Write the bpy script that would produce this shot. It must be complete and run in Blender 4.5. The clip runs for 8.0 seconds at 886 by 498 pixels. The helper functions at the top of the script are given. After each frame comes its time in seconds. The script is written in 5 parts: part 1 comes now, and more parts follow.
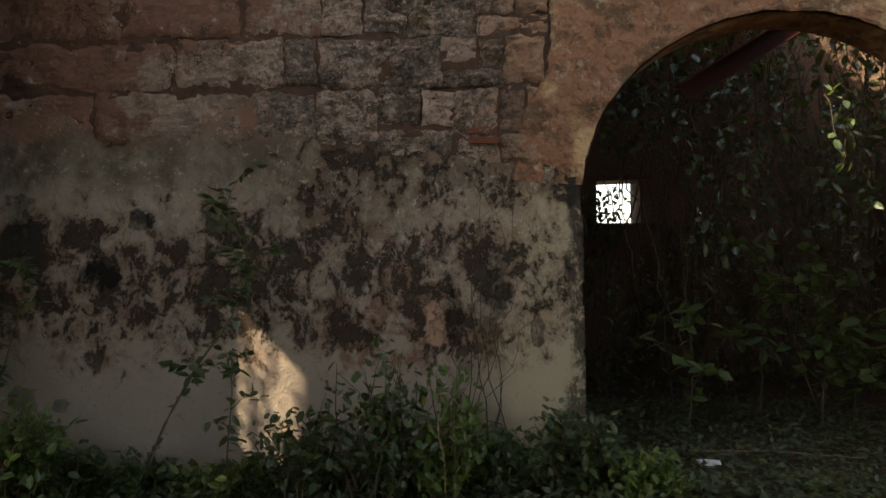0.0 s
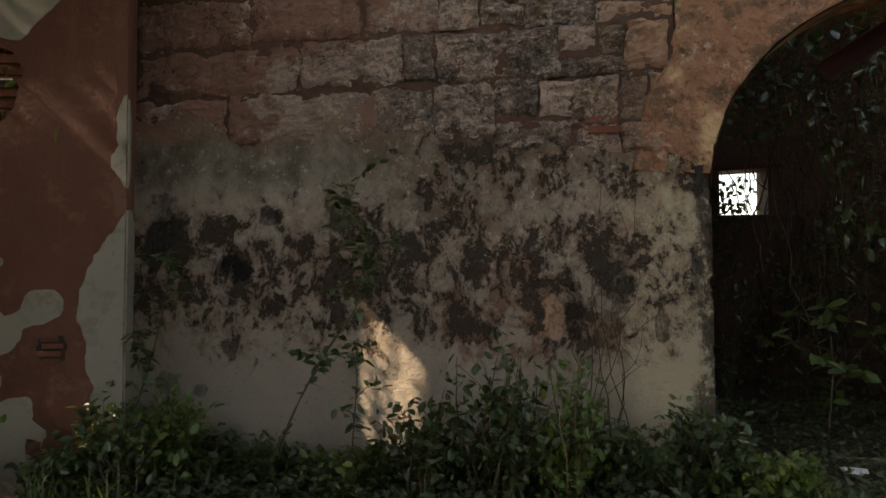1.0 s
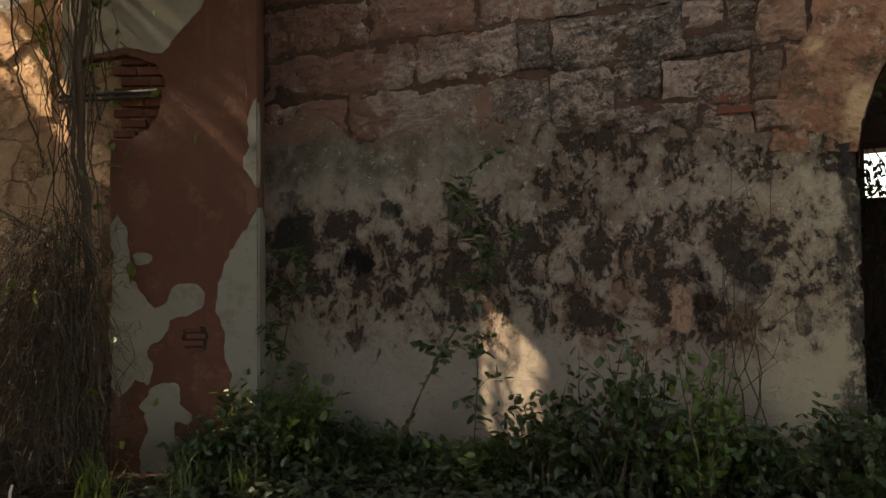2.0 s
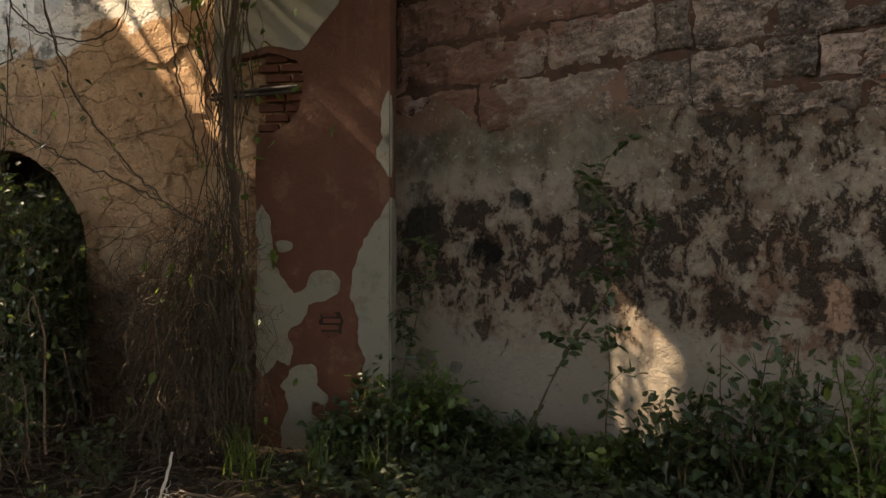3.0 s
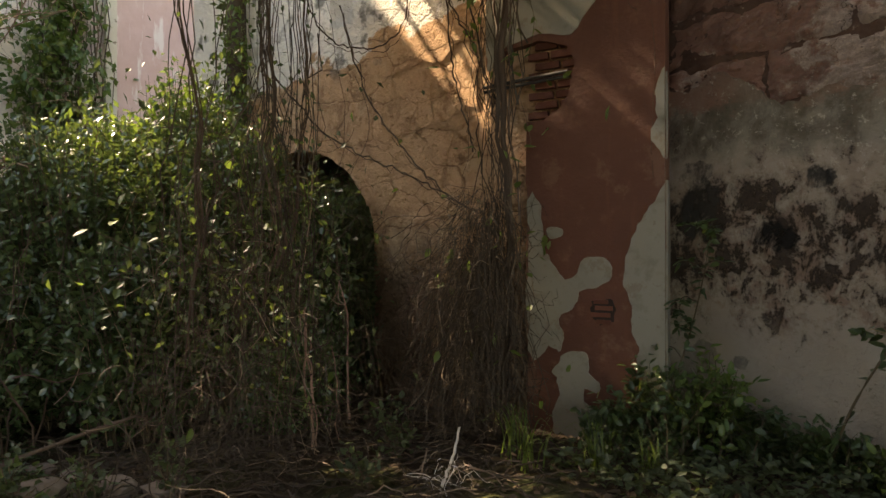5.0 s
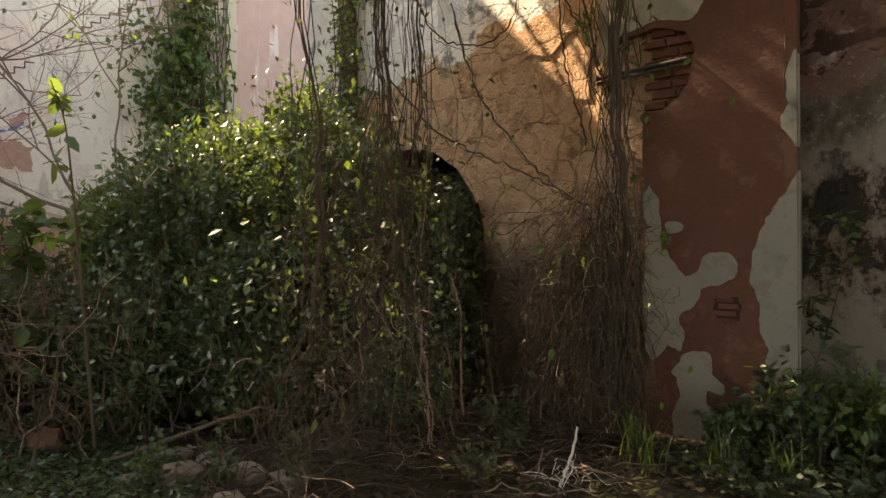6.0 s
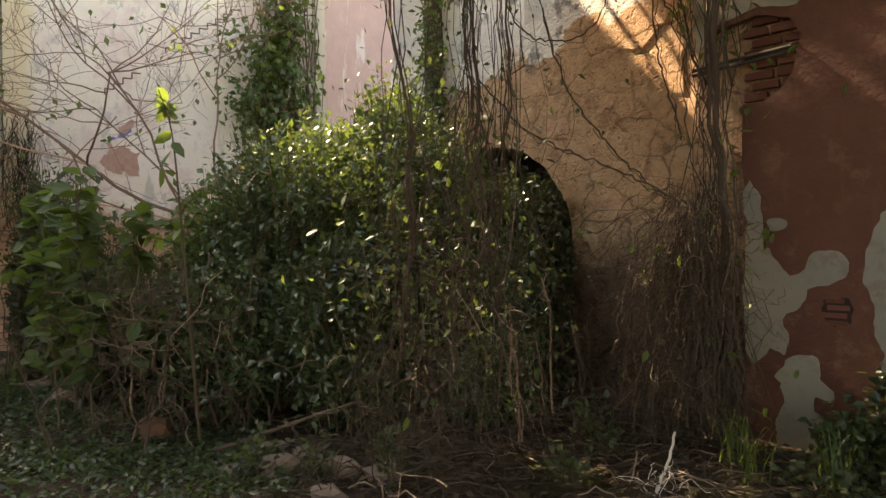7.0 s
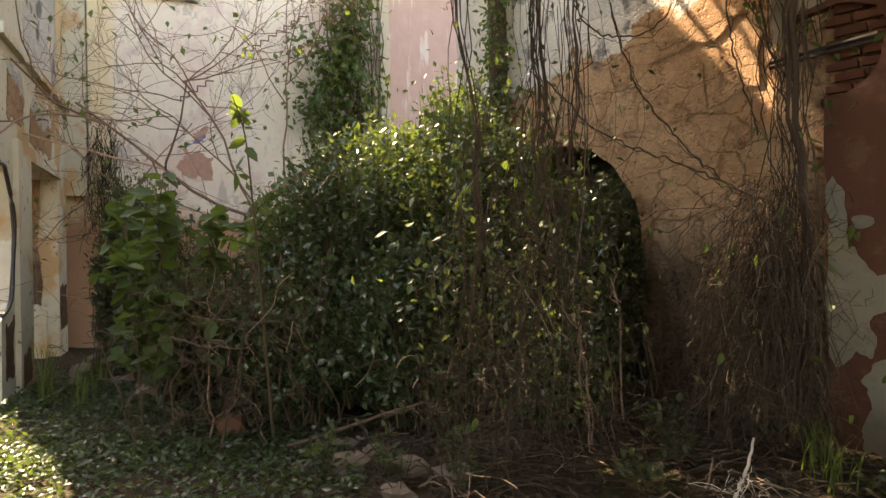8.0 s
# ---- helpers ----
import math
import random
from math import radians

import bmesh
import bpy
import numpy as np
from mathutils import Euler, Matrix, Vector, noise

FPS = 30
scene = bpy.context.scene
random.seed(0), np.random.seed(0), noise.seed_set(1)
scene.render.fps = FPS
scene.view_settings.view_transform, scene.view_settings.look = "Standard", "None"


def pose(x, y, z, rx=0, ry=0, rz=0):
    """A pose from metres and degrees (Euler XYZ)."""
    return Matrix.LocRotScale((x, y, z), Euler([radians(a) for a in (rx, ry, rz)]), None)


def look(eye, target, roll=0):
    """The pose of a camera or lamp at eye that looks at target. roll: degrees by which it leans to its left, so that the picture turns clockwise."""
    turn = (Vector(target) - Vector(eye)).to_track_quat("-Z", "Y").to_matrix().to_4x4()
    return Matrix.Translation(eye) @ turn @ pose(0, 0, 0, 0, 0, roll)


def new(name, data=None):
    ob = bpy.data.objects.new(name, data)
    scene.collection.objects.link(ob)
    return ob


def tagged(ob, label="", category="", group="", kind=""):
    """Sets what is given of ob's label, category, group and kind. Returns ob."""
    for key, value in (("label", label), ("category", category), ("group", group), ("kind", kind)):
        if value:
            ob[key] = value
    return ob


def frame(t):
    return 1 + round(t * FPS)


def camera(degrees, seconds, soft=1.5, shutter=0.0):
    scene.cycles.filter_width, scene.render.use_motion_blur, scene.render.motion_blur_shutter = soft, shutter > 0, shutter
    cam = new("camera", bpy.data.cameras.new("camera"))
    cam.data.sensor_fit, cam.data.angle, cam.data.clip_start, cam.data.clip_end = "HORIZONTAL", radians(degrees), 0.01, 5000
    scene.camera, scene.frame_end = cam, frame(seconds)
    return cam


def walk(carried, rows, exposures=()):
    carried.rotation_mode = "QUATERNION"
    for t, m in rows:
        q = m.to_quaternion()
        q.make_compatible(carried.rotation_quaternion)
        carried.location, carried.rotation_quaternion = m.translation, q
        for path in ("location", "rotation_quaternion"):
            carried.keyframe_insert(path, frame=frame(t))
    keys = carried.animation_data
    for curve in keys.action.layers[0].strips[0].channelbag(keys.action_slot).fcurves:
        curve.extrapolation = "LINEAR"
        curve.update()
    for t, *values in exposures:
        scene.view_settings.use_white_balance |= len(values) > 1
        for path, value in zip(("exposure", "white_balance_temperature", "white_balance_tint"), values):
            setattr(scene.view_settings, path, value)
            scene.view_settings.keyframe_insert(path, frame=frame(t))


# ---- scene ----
cam = camera(66.1, 8.0)
PATH = [
    (0, (-0.145, -0.61, 1.399), (-0.105, 1.387, 1.494), -0.3),
    (0.5, (-0.187, -0.61, 1.396), (-0.289, 1.385, 1.484), -0.2),
    (1, (-0.228, -0.596, 1.375), (-0.499, 1.384, 1.461), -0.2),
    (1.5, (-0.25, -0.588, 1.372), (-0.678, 1.364, 1.447), -0.7),
    (3, (-0.315, -0.565, 1.362), (-1.244, 1.205, 1.404), 0.0),
    (3.5, (-0.346, -0.564, 1.37), (-1.425, 1.119, 1.386), 0.2),
    (4, (-0.381, -0.585, 1.367), (-1.615, 0.989, 1.374), 0.4),
    (4.5, (-0.43, -0.608, 1.35), (-1.803, 0.847, 1.359), 0.2),
    (6, (-0.537, -0.683, 1.356), (-2.211, 0.411, 1.352), -0.4),
    (6.5, (-0.555, -0.702, 1.362), (-2.291, 0.29, 1.356), -0.5),
    (7, (-0.568, -0.722, 1.362), (-2.361, 0.164, 1.355), -0.6),
    (7.5, (-0.572, -0.736, 1.365), (-2.404, 0.066, 1.358), -0.7),
    (8, (-0.578, -0.75, 1.367), (-2.445, -0.032, 1.362), -0.9),
]
walk(cam, [(t, look(eye, target, roll)) for t, eye, target, roll in PATH], [(0, 1.92, 8800, 16), (4.5, 2.16, 9500, 16), (8, 2.54, 9900, 19)])

# ---- world, sun, exposure ----
SUN_EL, SUN_AZ = 43.7, 250.0
TO_SUN = Vector((-0.683, -0.257, 0.71)).normalized()
world = bpy.data.worlds.new("sky")
scene.world = world
world.use_nodes = True
wt = world.node_tree
sky = wt.nodes.new("ShaderNodeTexSky")
sky.sky_type = "NISHITA"
sky.sun_disc = False
sky.sun_elevation = radians(SUN_EL)
sky.sun_rotation = radians(SUN_AZ)
wt.links.new(sky.outputs[0], wt.nodes["Background"].inputs[0])
wt.nodes["Background"].inputs[1].default_value = 0.15
sun = new("sun", bpy.data.lights.new("sun", "SUN"))
sun.data.energy, sun.data.angle, sun.data.color = 5.0, radians(0.5), (1.0, 0.93, 0.82)
sun.matrix_world = look(TO_SUN * 30, (0, 0, 0))

from mathutils.geometry import tessellate_polygon

RNG = np.random.default_rng(7)


# ---- node helpers ----
class Nodes:
    def __init__(self, name):
        self.mat = bpy.data.materials.new(name)
        self.mat.use_nodes = True
        self.t = self.mat.node_tree
        self.bsdf = self.t.nodes["Principled BSDF"]
        self.out = self.t.nodes["Material Output"]
        self.pos = self.t.nodes.new("ShaderNodeNewGeometry").outputs["Position"]

    def put(self, sock, v):
        if isinstance(v, bpy.types.NodeSocket):
            self.t.links.new(v, sock)
        elif isinstance(v, (tuple, list)) and len(v) == 3 and sock.type == "RGBA":
            sock.default_value = (*v, 1)
        else:
            sock.default_value = v

    def noise(self, scale, detail=5, rough=0.6, vec=None, dist=0.0, color=False):
        n = self.t.nodes.new("ShaderNodeTexNoise")
        self.put(n.inputs["Vector"], vec or self.pos)
        n.inputs["Scale"].default_value, n.inputs["Detail"].default_value = scale, detail
        n.inputs["Roughness"].default_value, n.inputs["Distortion"].default_value = rough, dist
        return n.outputs["Color" if color else "Fac"]

    def stretch(self, x, y, z):
        n = self.t.nodes.new("ShaderNodeMapping")
        self.put(n.inputs["Vector"], self.pos)
        n.inputs["Scale"].default_value = (x, y, z)
        return n.outputs[0]

    def add_warp(self, amount):
        """The place, squeezed upright into low blocks and bent by noise."""
        m = self.t.nodes.new("ShaderNodeVectorMath")
        m.operation = "MULTIPLY_ADD"
        self.put(m.inputs[0], self.noise(3.0, 4, color=True))
        m.inputs[1].default_value = (amount, amount, amount)
        self.put(m.inputs[2], self.stretch(0.8, 0.8, 1.4))
        return m.outputs[0]

    def voronoi(self, scale, vec=None, feature="F1"):
        n = self.t.nodes.new("ShaderNodeTexVoronoi")
        n.feature = feature
        self.put(n.inputs["Vector"], vec or self.pos)
        n.inputs["Scale"].default_value = scale
        return n.outputs["Distance"]

    def step(self, v, lo, hi, a=0.0, b=1.0):
        n = self.t.nodes.new("ShaderNodeMapRange")
        n.interpolation_type = "SMOOTHSTEP"
        for s, x in zip(n.inputs, (v, lo, hi, a, b)):
            self.put(s, x)
        return n.outputs[0]

    def math(self, op, a, b=0.0):
        n = self.t.nodes.new("ShaderNodeMath")
        n.operation = op
        self.put(n.inputs[0], a), self.put(n.inputs[1], b)
        return n.outputs[0]

    def mul(self, a, b):
        return self.math("MULTIPLY", a, b)

    def add(self, a, b):
        return self.math("ADD", a, b)

    def mix(self, fac, a, b):
        n = self.t.nodes.new("ShaderNodeMix")
        n.data_type = "RGBA"
        self.put(n.inputs[0], fac), self.put(n.inputs[6], a), self.put(n.inputs[7], b)
        return n.outputs[2]

    def axis(self, k):
        n = self.t.nodes.new("ShaderNodeSeparateXYZ")
        self.put(n.inputs[0], self.pos)
        return n.outputs[k]

    def island(self):
        return self.t.nodes.new("ShaderNodeNewGeometry").outputs["Random Per Island"]

    def each(self):
        return self.t.nodes.new("ShaderNodeObjectInfo").outputs["Random"]

    def blob(self, x, z, rx, rz, wob=0.25):
        """A soft-edged, wobbly spot on a wall that faces along y: 1 inside, 0 outside."""
        w = self.mul(self.add(self.noise(7.0, 4), -0.5), wob * 4)
        dx = self.mul(self.add(self.axis(0), -x), 1 / rx)
        dz = self.mul(self.add(self.axis(2), -z), 1 / rz)
        r = self.math("SQRT", self.add(self.mul(dx, dx), self.mul(dz, dz)))
        return self.step(self.add(r, w), 1.05, 0.8)

    def done(self, color, rough=0.9, height=None, depth=0.01, strength=0.8, spec=0.3):
        self.put(self.bsdf.inputs["Base Color"], color)
        self.put(self.bsdf.inputs["Roughness"], rough)
        self.put(self.bsdf.inputs["Specular IOR Level"], spec)
        if height is not None:
            b = self.t.nodes.new("ShaderNodeBump")
            b.inputs["Strength"].default_value, b.inputs["Distance"].default_value = strength, depth
            self.put(b.inputs["Height"], height)
            self.put(self.bsdf.inputs["Normal"], b.outputs[0])
        return self.mat


# ---- materials ----
def mat_plaster():
    """Old limewash over render: cream below, black mould and bare brown render in a broad band, grey-green above."""
    n = Nodes("limewash_plaster")
    z, x = n.axis(2), n.axis(0)
    big, mid, fine = n.noise(1.3, 4), n.noise(4.5, 8, 0.70), n.noise(24, 6, 0.72)
    streak = n.noise(1.0, 6, 0.7, n.stretch(10, 10, 2.4))
    base = n.mix(big, (0.215, 0.178, 0.138), (0.345, 0.295, 0.235))
    base = n.mix(n.mul(fine, 0.4), base, (0.26, 0.22, 0.17))
    base = n.mix(n.step(n.add(x, n.mul(mid, 0.8)), 0.45, 0.95), base, (0.34, 0.29, 0.20))
    streaky = n.noise(1.0, 10, 0.72, n.stretch(7, 7, 3.2))
    blot = n.add(n.mul(n.noise(2.6, 12, 0.70, dist=0.4), 0.62), n.mul(streaky, 0.38))
    # grey-green damp below the stone courses, with a tongue hanging down in the middle
    zd = n.add(z, n.mul(n.add(mid, -0.5), 0.7))
    tongue = n.blob(-0.75, 2.02, 0.62, 0.36, 0.35)
    damp = n.math("MAXIMUM", n.mul(n.step(zd, 1.90, 2.22), n.step(blot, 0.40, 0.56, 0.40, 1.0)), n.mul(tongue, n.step(blot, 0.40, 0.58, 0.2, 0.95)))
    base = n.mix(n.mul(damp, 0.92), base, n.mix(fine, (0.026, 0.024, 0.015), (0.135, 0.115, 0.080)))
    red = n.mul(n.step(zd, 2.34, 2.46), n.step(x, -0.9, -1.4))
    base = n.mix(n.mul(red, n.step(big, 0.40, 0.60, 0.3, 0.9)), base, n.mix(mid, (0.15, 0.075, 0.05), (0.26, 0.15, 0.105)))
    # the mouldy band, ragged above and below
    zz = n.add(z, n.mul(n.add(n.noise(2.2, 6, 0.65), -0.5), 1.1))
    band = n.mul(n.step(zz, 0.72, 1.12), n.step(zz, 2.12, 1.62))
    want = n.mul(band, n.step(x, 0.85, 0.2, 0.55, 1.0))
    want = n.math("MAXIMUM", want, n.mul(n.mul(n.step(zd, 1.75, 2.0), n.step(x, -1.6, -0.8)), 0.85))
    core = n.math("MAXIMUM", n.blob(-0.45, 1.15, 0.55, 0.42, 0.5), n.mul(n.blob(-2.3, 1.05, 0.75, 0.22, 0.5), 0.7))
    brown = n.mul(n.math("MAXIMUM", core, n.mul(want, 0.62)), n.step(n.add(n.mul(blot, 0.5), n.mul(n.noise(5.5, 10, 0.72), 0.5)), 0.465, 0.53))
    base = n.mix(n.mul(brown, 0.88), base, n.mix(n.noise(8, 8, 0.75), (0.045, 0.016, 0.009), (0.30, 0.165, 0.105)))
    m2 = n.add(n.mul(blot, 0.40), n.mul(n.noise(7.5, 14, 0.80, n.stretch(1.0, 1.0, 0.75), 0.35), 0.60))
    soft = n.mul(n.step(n.add(m2, n.mul(want, 0.085)), 0.51, 0.58), n.step(z, 0.55, 1.0, 0.04, 1.0))
    base = n.mix(n.mul(soft, 0.55), base, n.mix(fine, (0.060, 0.042, 0.030), (0.190, 0.135, 0.098)))
    mould = n.mul(n.step(n.add(m2, n.mul(want, 0.080)), 0.578, 0.606), n.step(z, 0.55, 1.0, 0.04, 1.0))
    base = n.mix(n.mul(mould, 0.9), base, n.mix(fine, (0.008, 0.006, 0.005), (0.060, 0.042, 0.030)))
    specks = n.mul(n.step(n.noise(38, 6, 0.7), 0.57, 0.64), n.step(n.add(m2, n.mul(want, 0.10)), 0.48, 0.60))
    base = n.mix(n.mul(specks, 0.75), base, (0.03, 0.025, 0.020))
    chips = n.mul(n.step(n.noise(17, 10, 0.78), 0.57, 0.62), n.step(n.add(z, n.mul(x, 0.25)), 1.0, 1.6))
    base = n.mix(n.mul(chips, 0.6), base, (0.44, 0.39, 0.31))
    for bx, bz, rx, rz, c in ((-2.50, 1.46, 0.20, 0.11, (0.010, 0.009, 0.008)), (-2.17, 1.84, 0.10, 0.09, (0.03, 0.028, 0.024)), (-3.02, 1.70, 0.16, 0.28, (0.04, 0.036, 0.03)),
                              (-0.12, 1.12, 0.09, 0.15, (0.36, 0.22, 0.15)), (0.03, 1.16, 0.07, 0.20, (0.03, 0.02, 0.014)), (0.30, 1.35, 0.16, 0.26, (0.05, 0.042, 0.034)), (0.28, 0.98, 0.12, 0.14, (0.13, 0.085, 0.05)),
                              (-2.70, 0.56, 0.05, 0.05, (0.12, 0.105, 0.085)), (-2.95, 0.60, 0.10, 0.08, (0.15, 0.13, 0.10)), (-1.62, 1.84, 0.13, 0.14, (0.07, 0.068, 0.04)), (0.62, 1.05, 0.05, 0.12, (0.06, 0.05, 0.036))):
        spot = n.mul(n.blob(bx, bz, rx, rz, 0.55), n.step(m2, 0.38, 0.54, 0.15, 0.95))
        base = n.mix(spot, base, c)
    edge = n.mul(n.step(n.add(x, n.mul(n.add(blot, -0.5), 0.6)), 0.80, 0.88), n.step(m2, 0.42, 0.50))
    base = n.mix(n.mul(edge, 0.9), base, (0.03, 0.026, 0.022))
    h = n.add(n.add(n.mul(mid, 0.5), n.mul(fine, 0.35)), n.mul(mould, -0.4))
    return n.done(base, 0.92, h, 0.035, 1.0, 0.15)


def mat_ashlar():
    """Weathered limestone blocks under brown distemper, black lichen in the middle and ochre towards the arch."""
    n = Nodes("weathered_limestone")
    x, z = n.axis(0), n.axis(2)
    big, mid, fine = n.noise(1.6, 4), n.noise(6, 8, 0.74, dist=0.3), n.noise(30, 6, 0.75)
    r = n.each()
    paint = n.mix(mid, (0.19, 0.095, 0.068), (0.33, 0.185, 0.135))
    bare = n.mix(n.add(n.mul(mid, 0.5), n.mul(fine, 0.5)), (0.20, 0.135, 0.10), (0.72, 0.55, 0.44))
    where = n.add(n.add(n.mul(big, 0.9), n.mul(r, 0.25)), n.mul(n.step(x, -2.4, -0.6), 0.36))
    where = n.add(where, n.step(z, 3.1, 2.5, 0, 0.20))
    where = n.add(where, n.mul(n.add(mid, -0.5), 0.7))
    c = n.mix(n.step(where, 0.70, 0.80), paint, bare)
    ochre = n.step(n.add(x, n.mul(mid, 0.8)), 0.35, 0.95)
    c = n.mix(n.mul(ochre, 0.8), c, n.mix(mid, (0.28, 0.135, 0.075), (0.52, 0.31, 0.19)))
    zone = n.mul(n.step(x, -2.9, -0.8, 0.25, 1.0), n.step(x, 0.8, 0.3))
    bedded = n.noise(2.4, 10, 0.75, n.stretch(3, 3, 9), 0.5)
    lich = n.mul(n.step(n.add(n.add(n.mul(mid, 0.40), n.mul(bedded, 0.20)), n.add(n.mul(fine, 0.45), n.mul(r, 0.10))), 0.525, 0.605), zone)
    c = n.mix(n.mul(lich, 0.92), c, n.mix(n.step(fine, 0.42, 0.62), (0.012, 0.011, 0.010), (0.19, 0.155, 0.125)))
    cracks = n.mul(n.step(n.voronoi(3.2, n.noise(2.0, 5, 0.6, color=True), "DISTANCE_TO_EDGE"), 0.016, 0.004), n.step(big, 0.42, 0.55))
    c = n.mix(n.mul(cracks, 0.8), c, (0.03, 0.02, 0.015))
    moss = n.mul(n.step(n.noise(3.1, 5), 0.58, 0.66), n.step(x, -1.0, -0.2))
    c = n.mix(n.mul(moss, 0.5), c, (0.12, 0.09, 0.03))
    pale = n.step(n.noise(11, 6, 0.75), 0.60, 0.68)
    c = n.mix(n.mul(pale, 0.55), c, (0.62, 0.50, 0.41))
    h = n.add(n.add(n.mul(mid, 0.7), n.mul(bedded, 0.2)), n.mul(fine, 0.45))
    return n.done(c, 0.95, h, 0.07, 1.0, 0.15)


def mat_joint():
    n = Nodes("old_lime_mortar")
    f = n.noise(18, 5, 0.7)
    return n.done(n.mix(f, (0.030, 0.018, 0.012), (0.15, 0.090, 0.062)), 0.97, f, 0.03, 0.8, 0.1)


def mat_bedding():
    n = Nodes("brown_smeared_mortar")
    x = n.axis(0)
    mid, fine = n.noise(5, 8, 0.7), n.noise(26, 6, 0.75)
    c = n.mix(mid, (0.035, 0.020, 0.013), (0.15, 0.085, 0.06))
    c = n.mix(n.mul(n.step(n.noise(8, 8, 0.75), 0.52, 0.62), n.step(x, -2.2, -0.9, 0.2, 0.9)), c, n.mix(fine, (0.025, 0.020, 0.016), (0.14, 0.11, 0.085)))
    c = n.mix(n.mul(n.step(n.noise(13, 6, 0.7), 0.60, 0.68), 0.6), c, (0.42, 0.32, 0.25))
    return n.done(c, 0.96, n.add(mid, n.mul(fine, 0.6)), 0.03, 1.0, 0.12)


def mat_archstucco():
    n = Nodes("ochre_arch_stucco")
    big, mid, fine = n.noise(1.8, 4), n.noise(7, 6, 0.65), n.noise(30, 5)
    c = n.mix(n.add(n.mul(mid, 0.6), n.mul(fine, 0.4)), (0.14, 0.062, 0.038), (0.42, 0.225, 0.135))
    c = n.mix(n.step(big, 0.55, 0.68), c, (0.50, 0.34, 0.19))
    c = n.mix(n.mul(n.step(n.noise(4, 9, 0.74), 0.49, 0.57), 0.82), c, n.mix(fine, (0.035, 0.026, 0.018), (0.19, 0.125, 0.075)))
    c = n.mix(n.mul(n.step(n.noise(9, 7, 0.75), 0.56, 0.64), 0.55), c, (0.46, 0.36, 0.27))
    return n.done(c, 0.95, n.add(mid, n.mul(fine, 0.4)), 0.06, 1.0, 0.15)


def mat_rustpaint():
    n = Nodes("rust_red_render")
    big, mid, fine = n.noise(1.5, 5), n.noise(6, 6), n.noise(40, 4)
    c = n.mix(big, (0.080, 0.033, 0.021), (0.148, 0.064, 0.042))
    c = n.mix(n.mul(n.step(mid, 0.55, 0.75), 0.4), c, (0.24, 0.115, 0.072))
    c = n.mix(n.mul(n.step(n.noise(1, 4, 0.6, n.stretch(8, 8, 0.8)), 0.56, 0.7), 0.5), c, (0.15, 0.06, 0.035))
    c = n.mix(n.mul(n.step(n.noise(2.6, 7, 0.7), 0.54, 0.64), 0.35), c, (0.22, 0.125, 0.083))
    c = n.mix(n.mul(n.step(n.noise(18, 5, 0.7), 0.62, 0.68), 0.5), c, (0.10, 0.05, 0.03))
    return n.done(c, 0.9, n.add(mid, n.mul(fine, 0.4)), 0.016, 0.8, 0.2)


def mat_palepatch():
    n = Nodes("pale_olive_skim_coat")
    big, mid, fine = n.noise(2.0, 4), n.noise(8, 5), n.noise(45, 4)
    c = n.mix(big, (0.175, 0.162, 0.126), (0.265, 0.246, 0.192))
    c = n.mix(n.mul(n.step(mid, 0.50, 0.68), 0.6), c, (0.15, 0.132, 0.095))
    c = n.mix(n.mul(n.step(n.noise(3.5, 7, 0.72), 0.56, 0.62), 0.55), c, (0.17, 0.12, 0.085))
    c = n.mix(n.mul(n.step(n.noise(20, 4), 0.66, 0.7), 0.7), c, (0.16, 0.13, 0.10))
    return n.done(c, 0.85, n.add(mid, n.mul(fine, 0.3)), 0.006, 0.6, 0.25)


def mat_orangewall():
    """Rough earth render with the ghost of cut blocks, whitewash remains high up."""
    n = Nodes("orange_earth_render")
    x, z = n.axis(0), n.axis(2)
    big, mid, fine = n.noise(1.4, 5), n.noise(6, 7, 0.7), n.noise(26, 6, 0.7)
    c = n.mix(n.add(n.mul(mid, 0.6), n.mul(fine, 0.4)), (0.31, 0.172, 0.095), (0.80, 0.52, 0.31))
    c = n.mix(n.mul(n.step(big, 0.5, 0.66), 0.8), c, n.mix(mid, (0.44, 0.30, 0.18), (0.68, 0.50, 0.32)))
    c = n.mix(n.mul(n.step(n.noise(3.0, 9, 0.72, dist=0.4), 0.50, 0.62), 0.55), c, n.mix(fine, (0.16, 0.085, 0.045), (0.36, 0.205, 0.12)))
    scars = n.step(n.add(n.voronoi(2.3, n.add_warp(0.25), "DISTANCE_TO_EDGE"), n.mul(n.add(fine, -0.5), 0.05)), 0.030, 0.008)
    c = n.mix(n.mul(n.mul(scars, n.step(big, 0.40, 0.52)), 0.5), c, (0.17, 0.09, 0.05))
    top = n.add(n.add(z, n.mul(x, -0.10)), n.mul(n.noise(2.4, 5, 0.6), 0.9))
    white = n.step(top, 4.36, 4.42)
    c = n.mix(white, c, n.mix(mid, (0.70, 0.65, 0.56), (0.86, 0.82, 0.75)))
    grey = n.mul(n.step(n.noise(1.7, 5, 0.6), 0.56, 0.62), n.step(z, 3.0, 3.25))
    c = n.mix(n.mul(grey, 0.8), c, (0.17, 0.16, 0.14))
    # Darker towards the bottom: stain, plus shade from the growth put into the colour.
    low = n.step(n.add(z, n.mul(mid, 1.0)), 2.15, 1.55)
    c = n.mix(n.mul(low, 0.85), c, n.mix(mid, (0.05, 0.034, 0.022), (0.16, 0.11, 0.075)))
    pits = n.step(n.voronoi(16), 0.12, 0.30)
    h = n.add(n.add(n.add(n.mul(mid, 0.8), n.mul(fine, 0.35)), n.mul(pits, 0.25)), n.mul(scars, -0.35))
    return n.done(c, 0.95, h, 0.13, 1.0, 0.12)


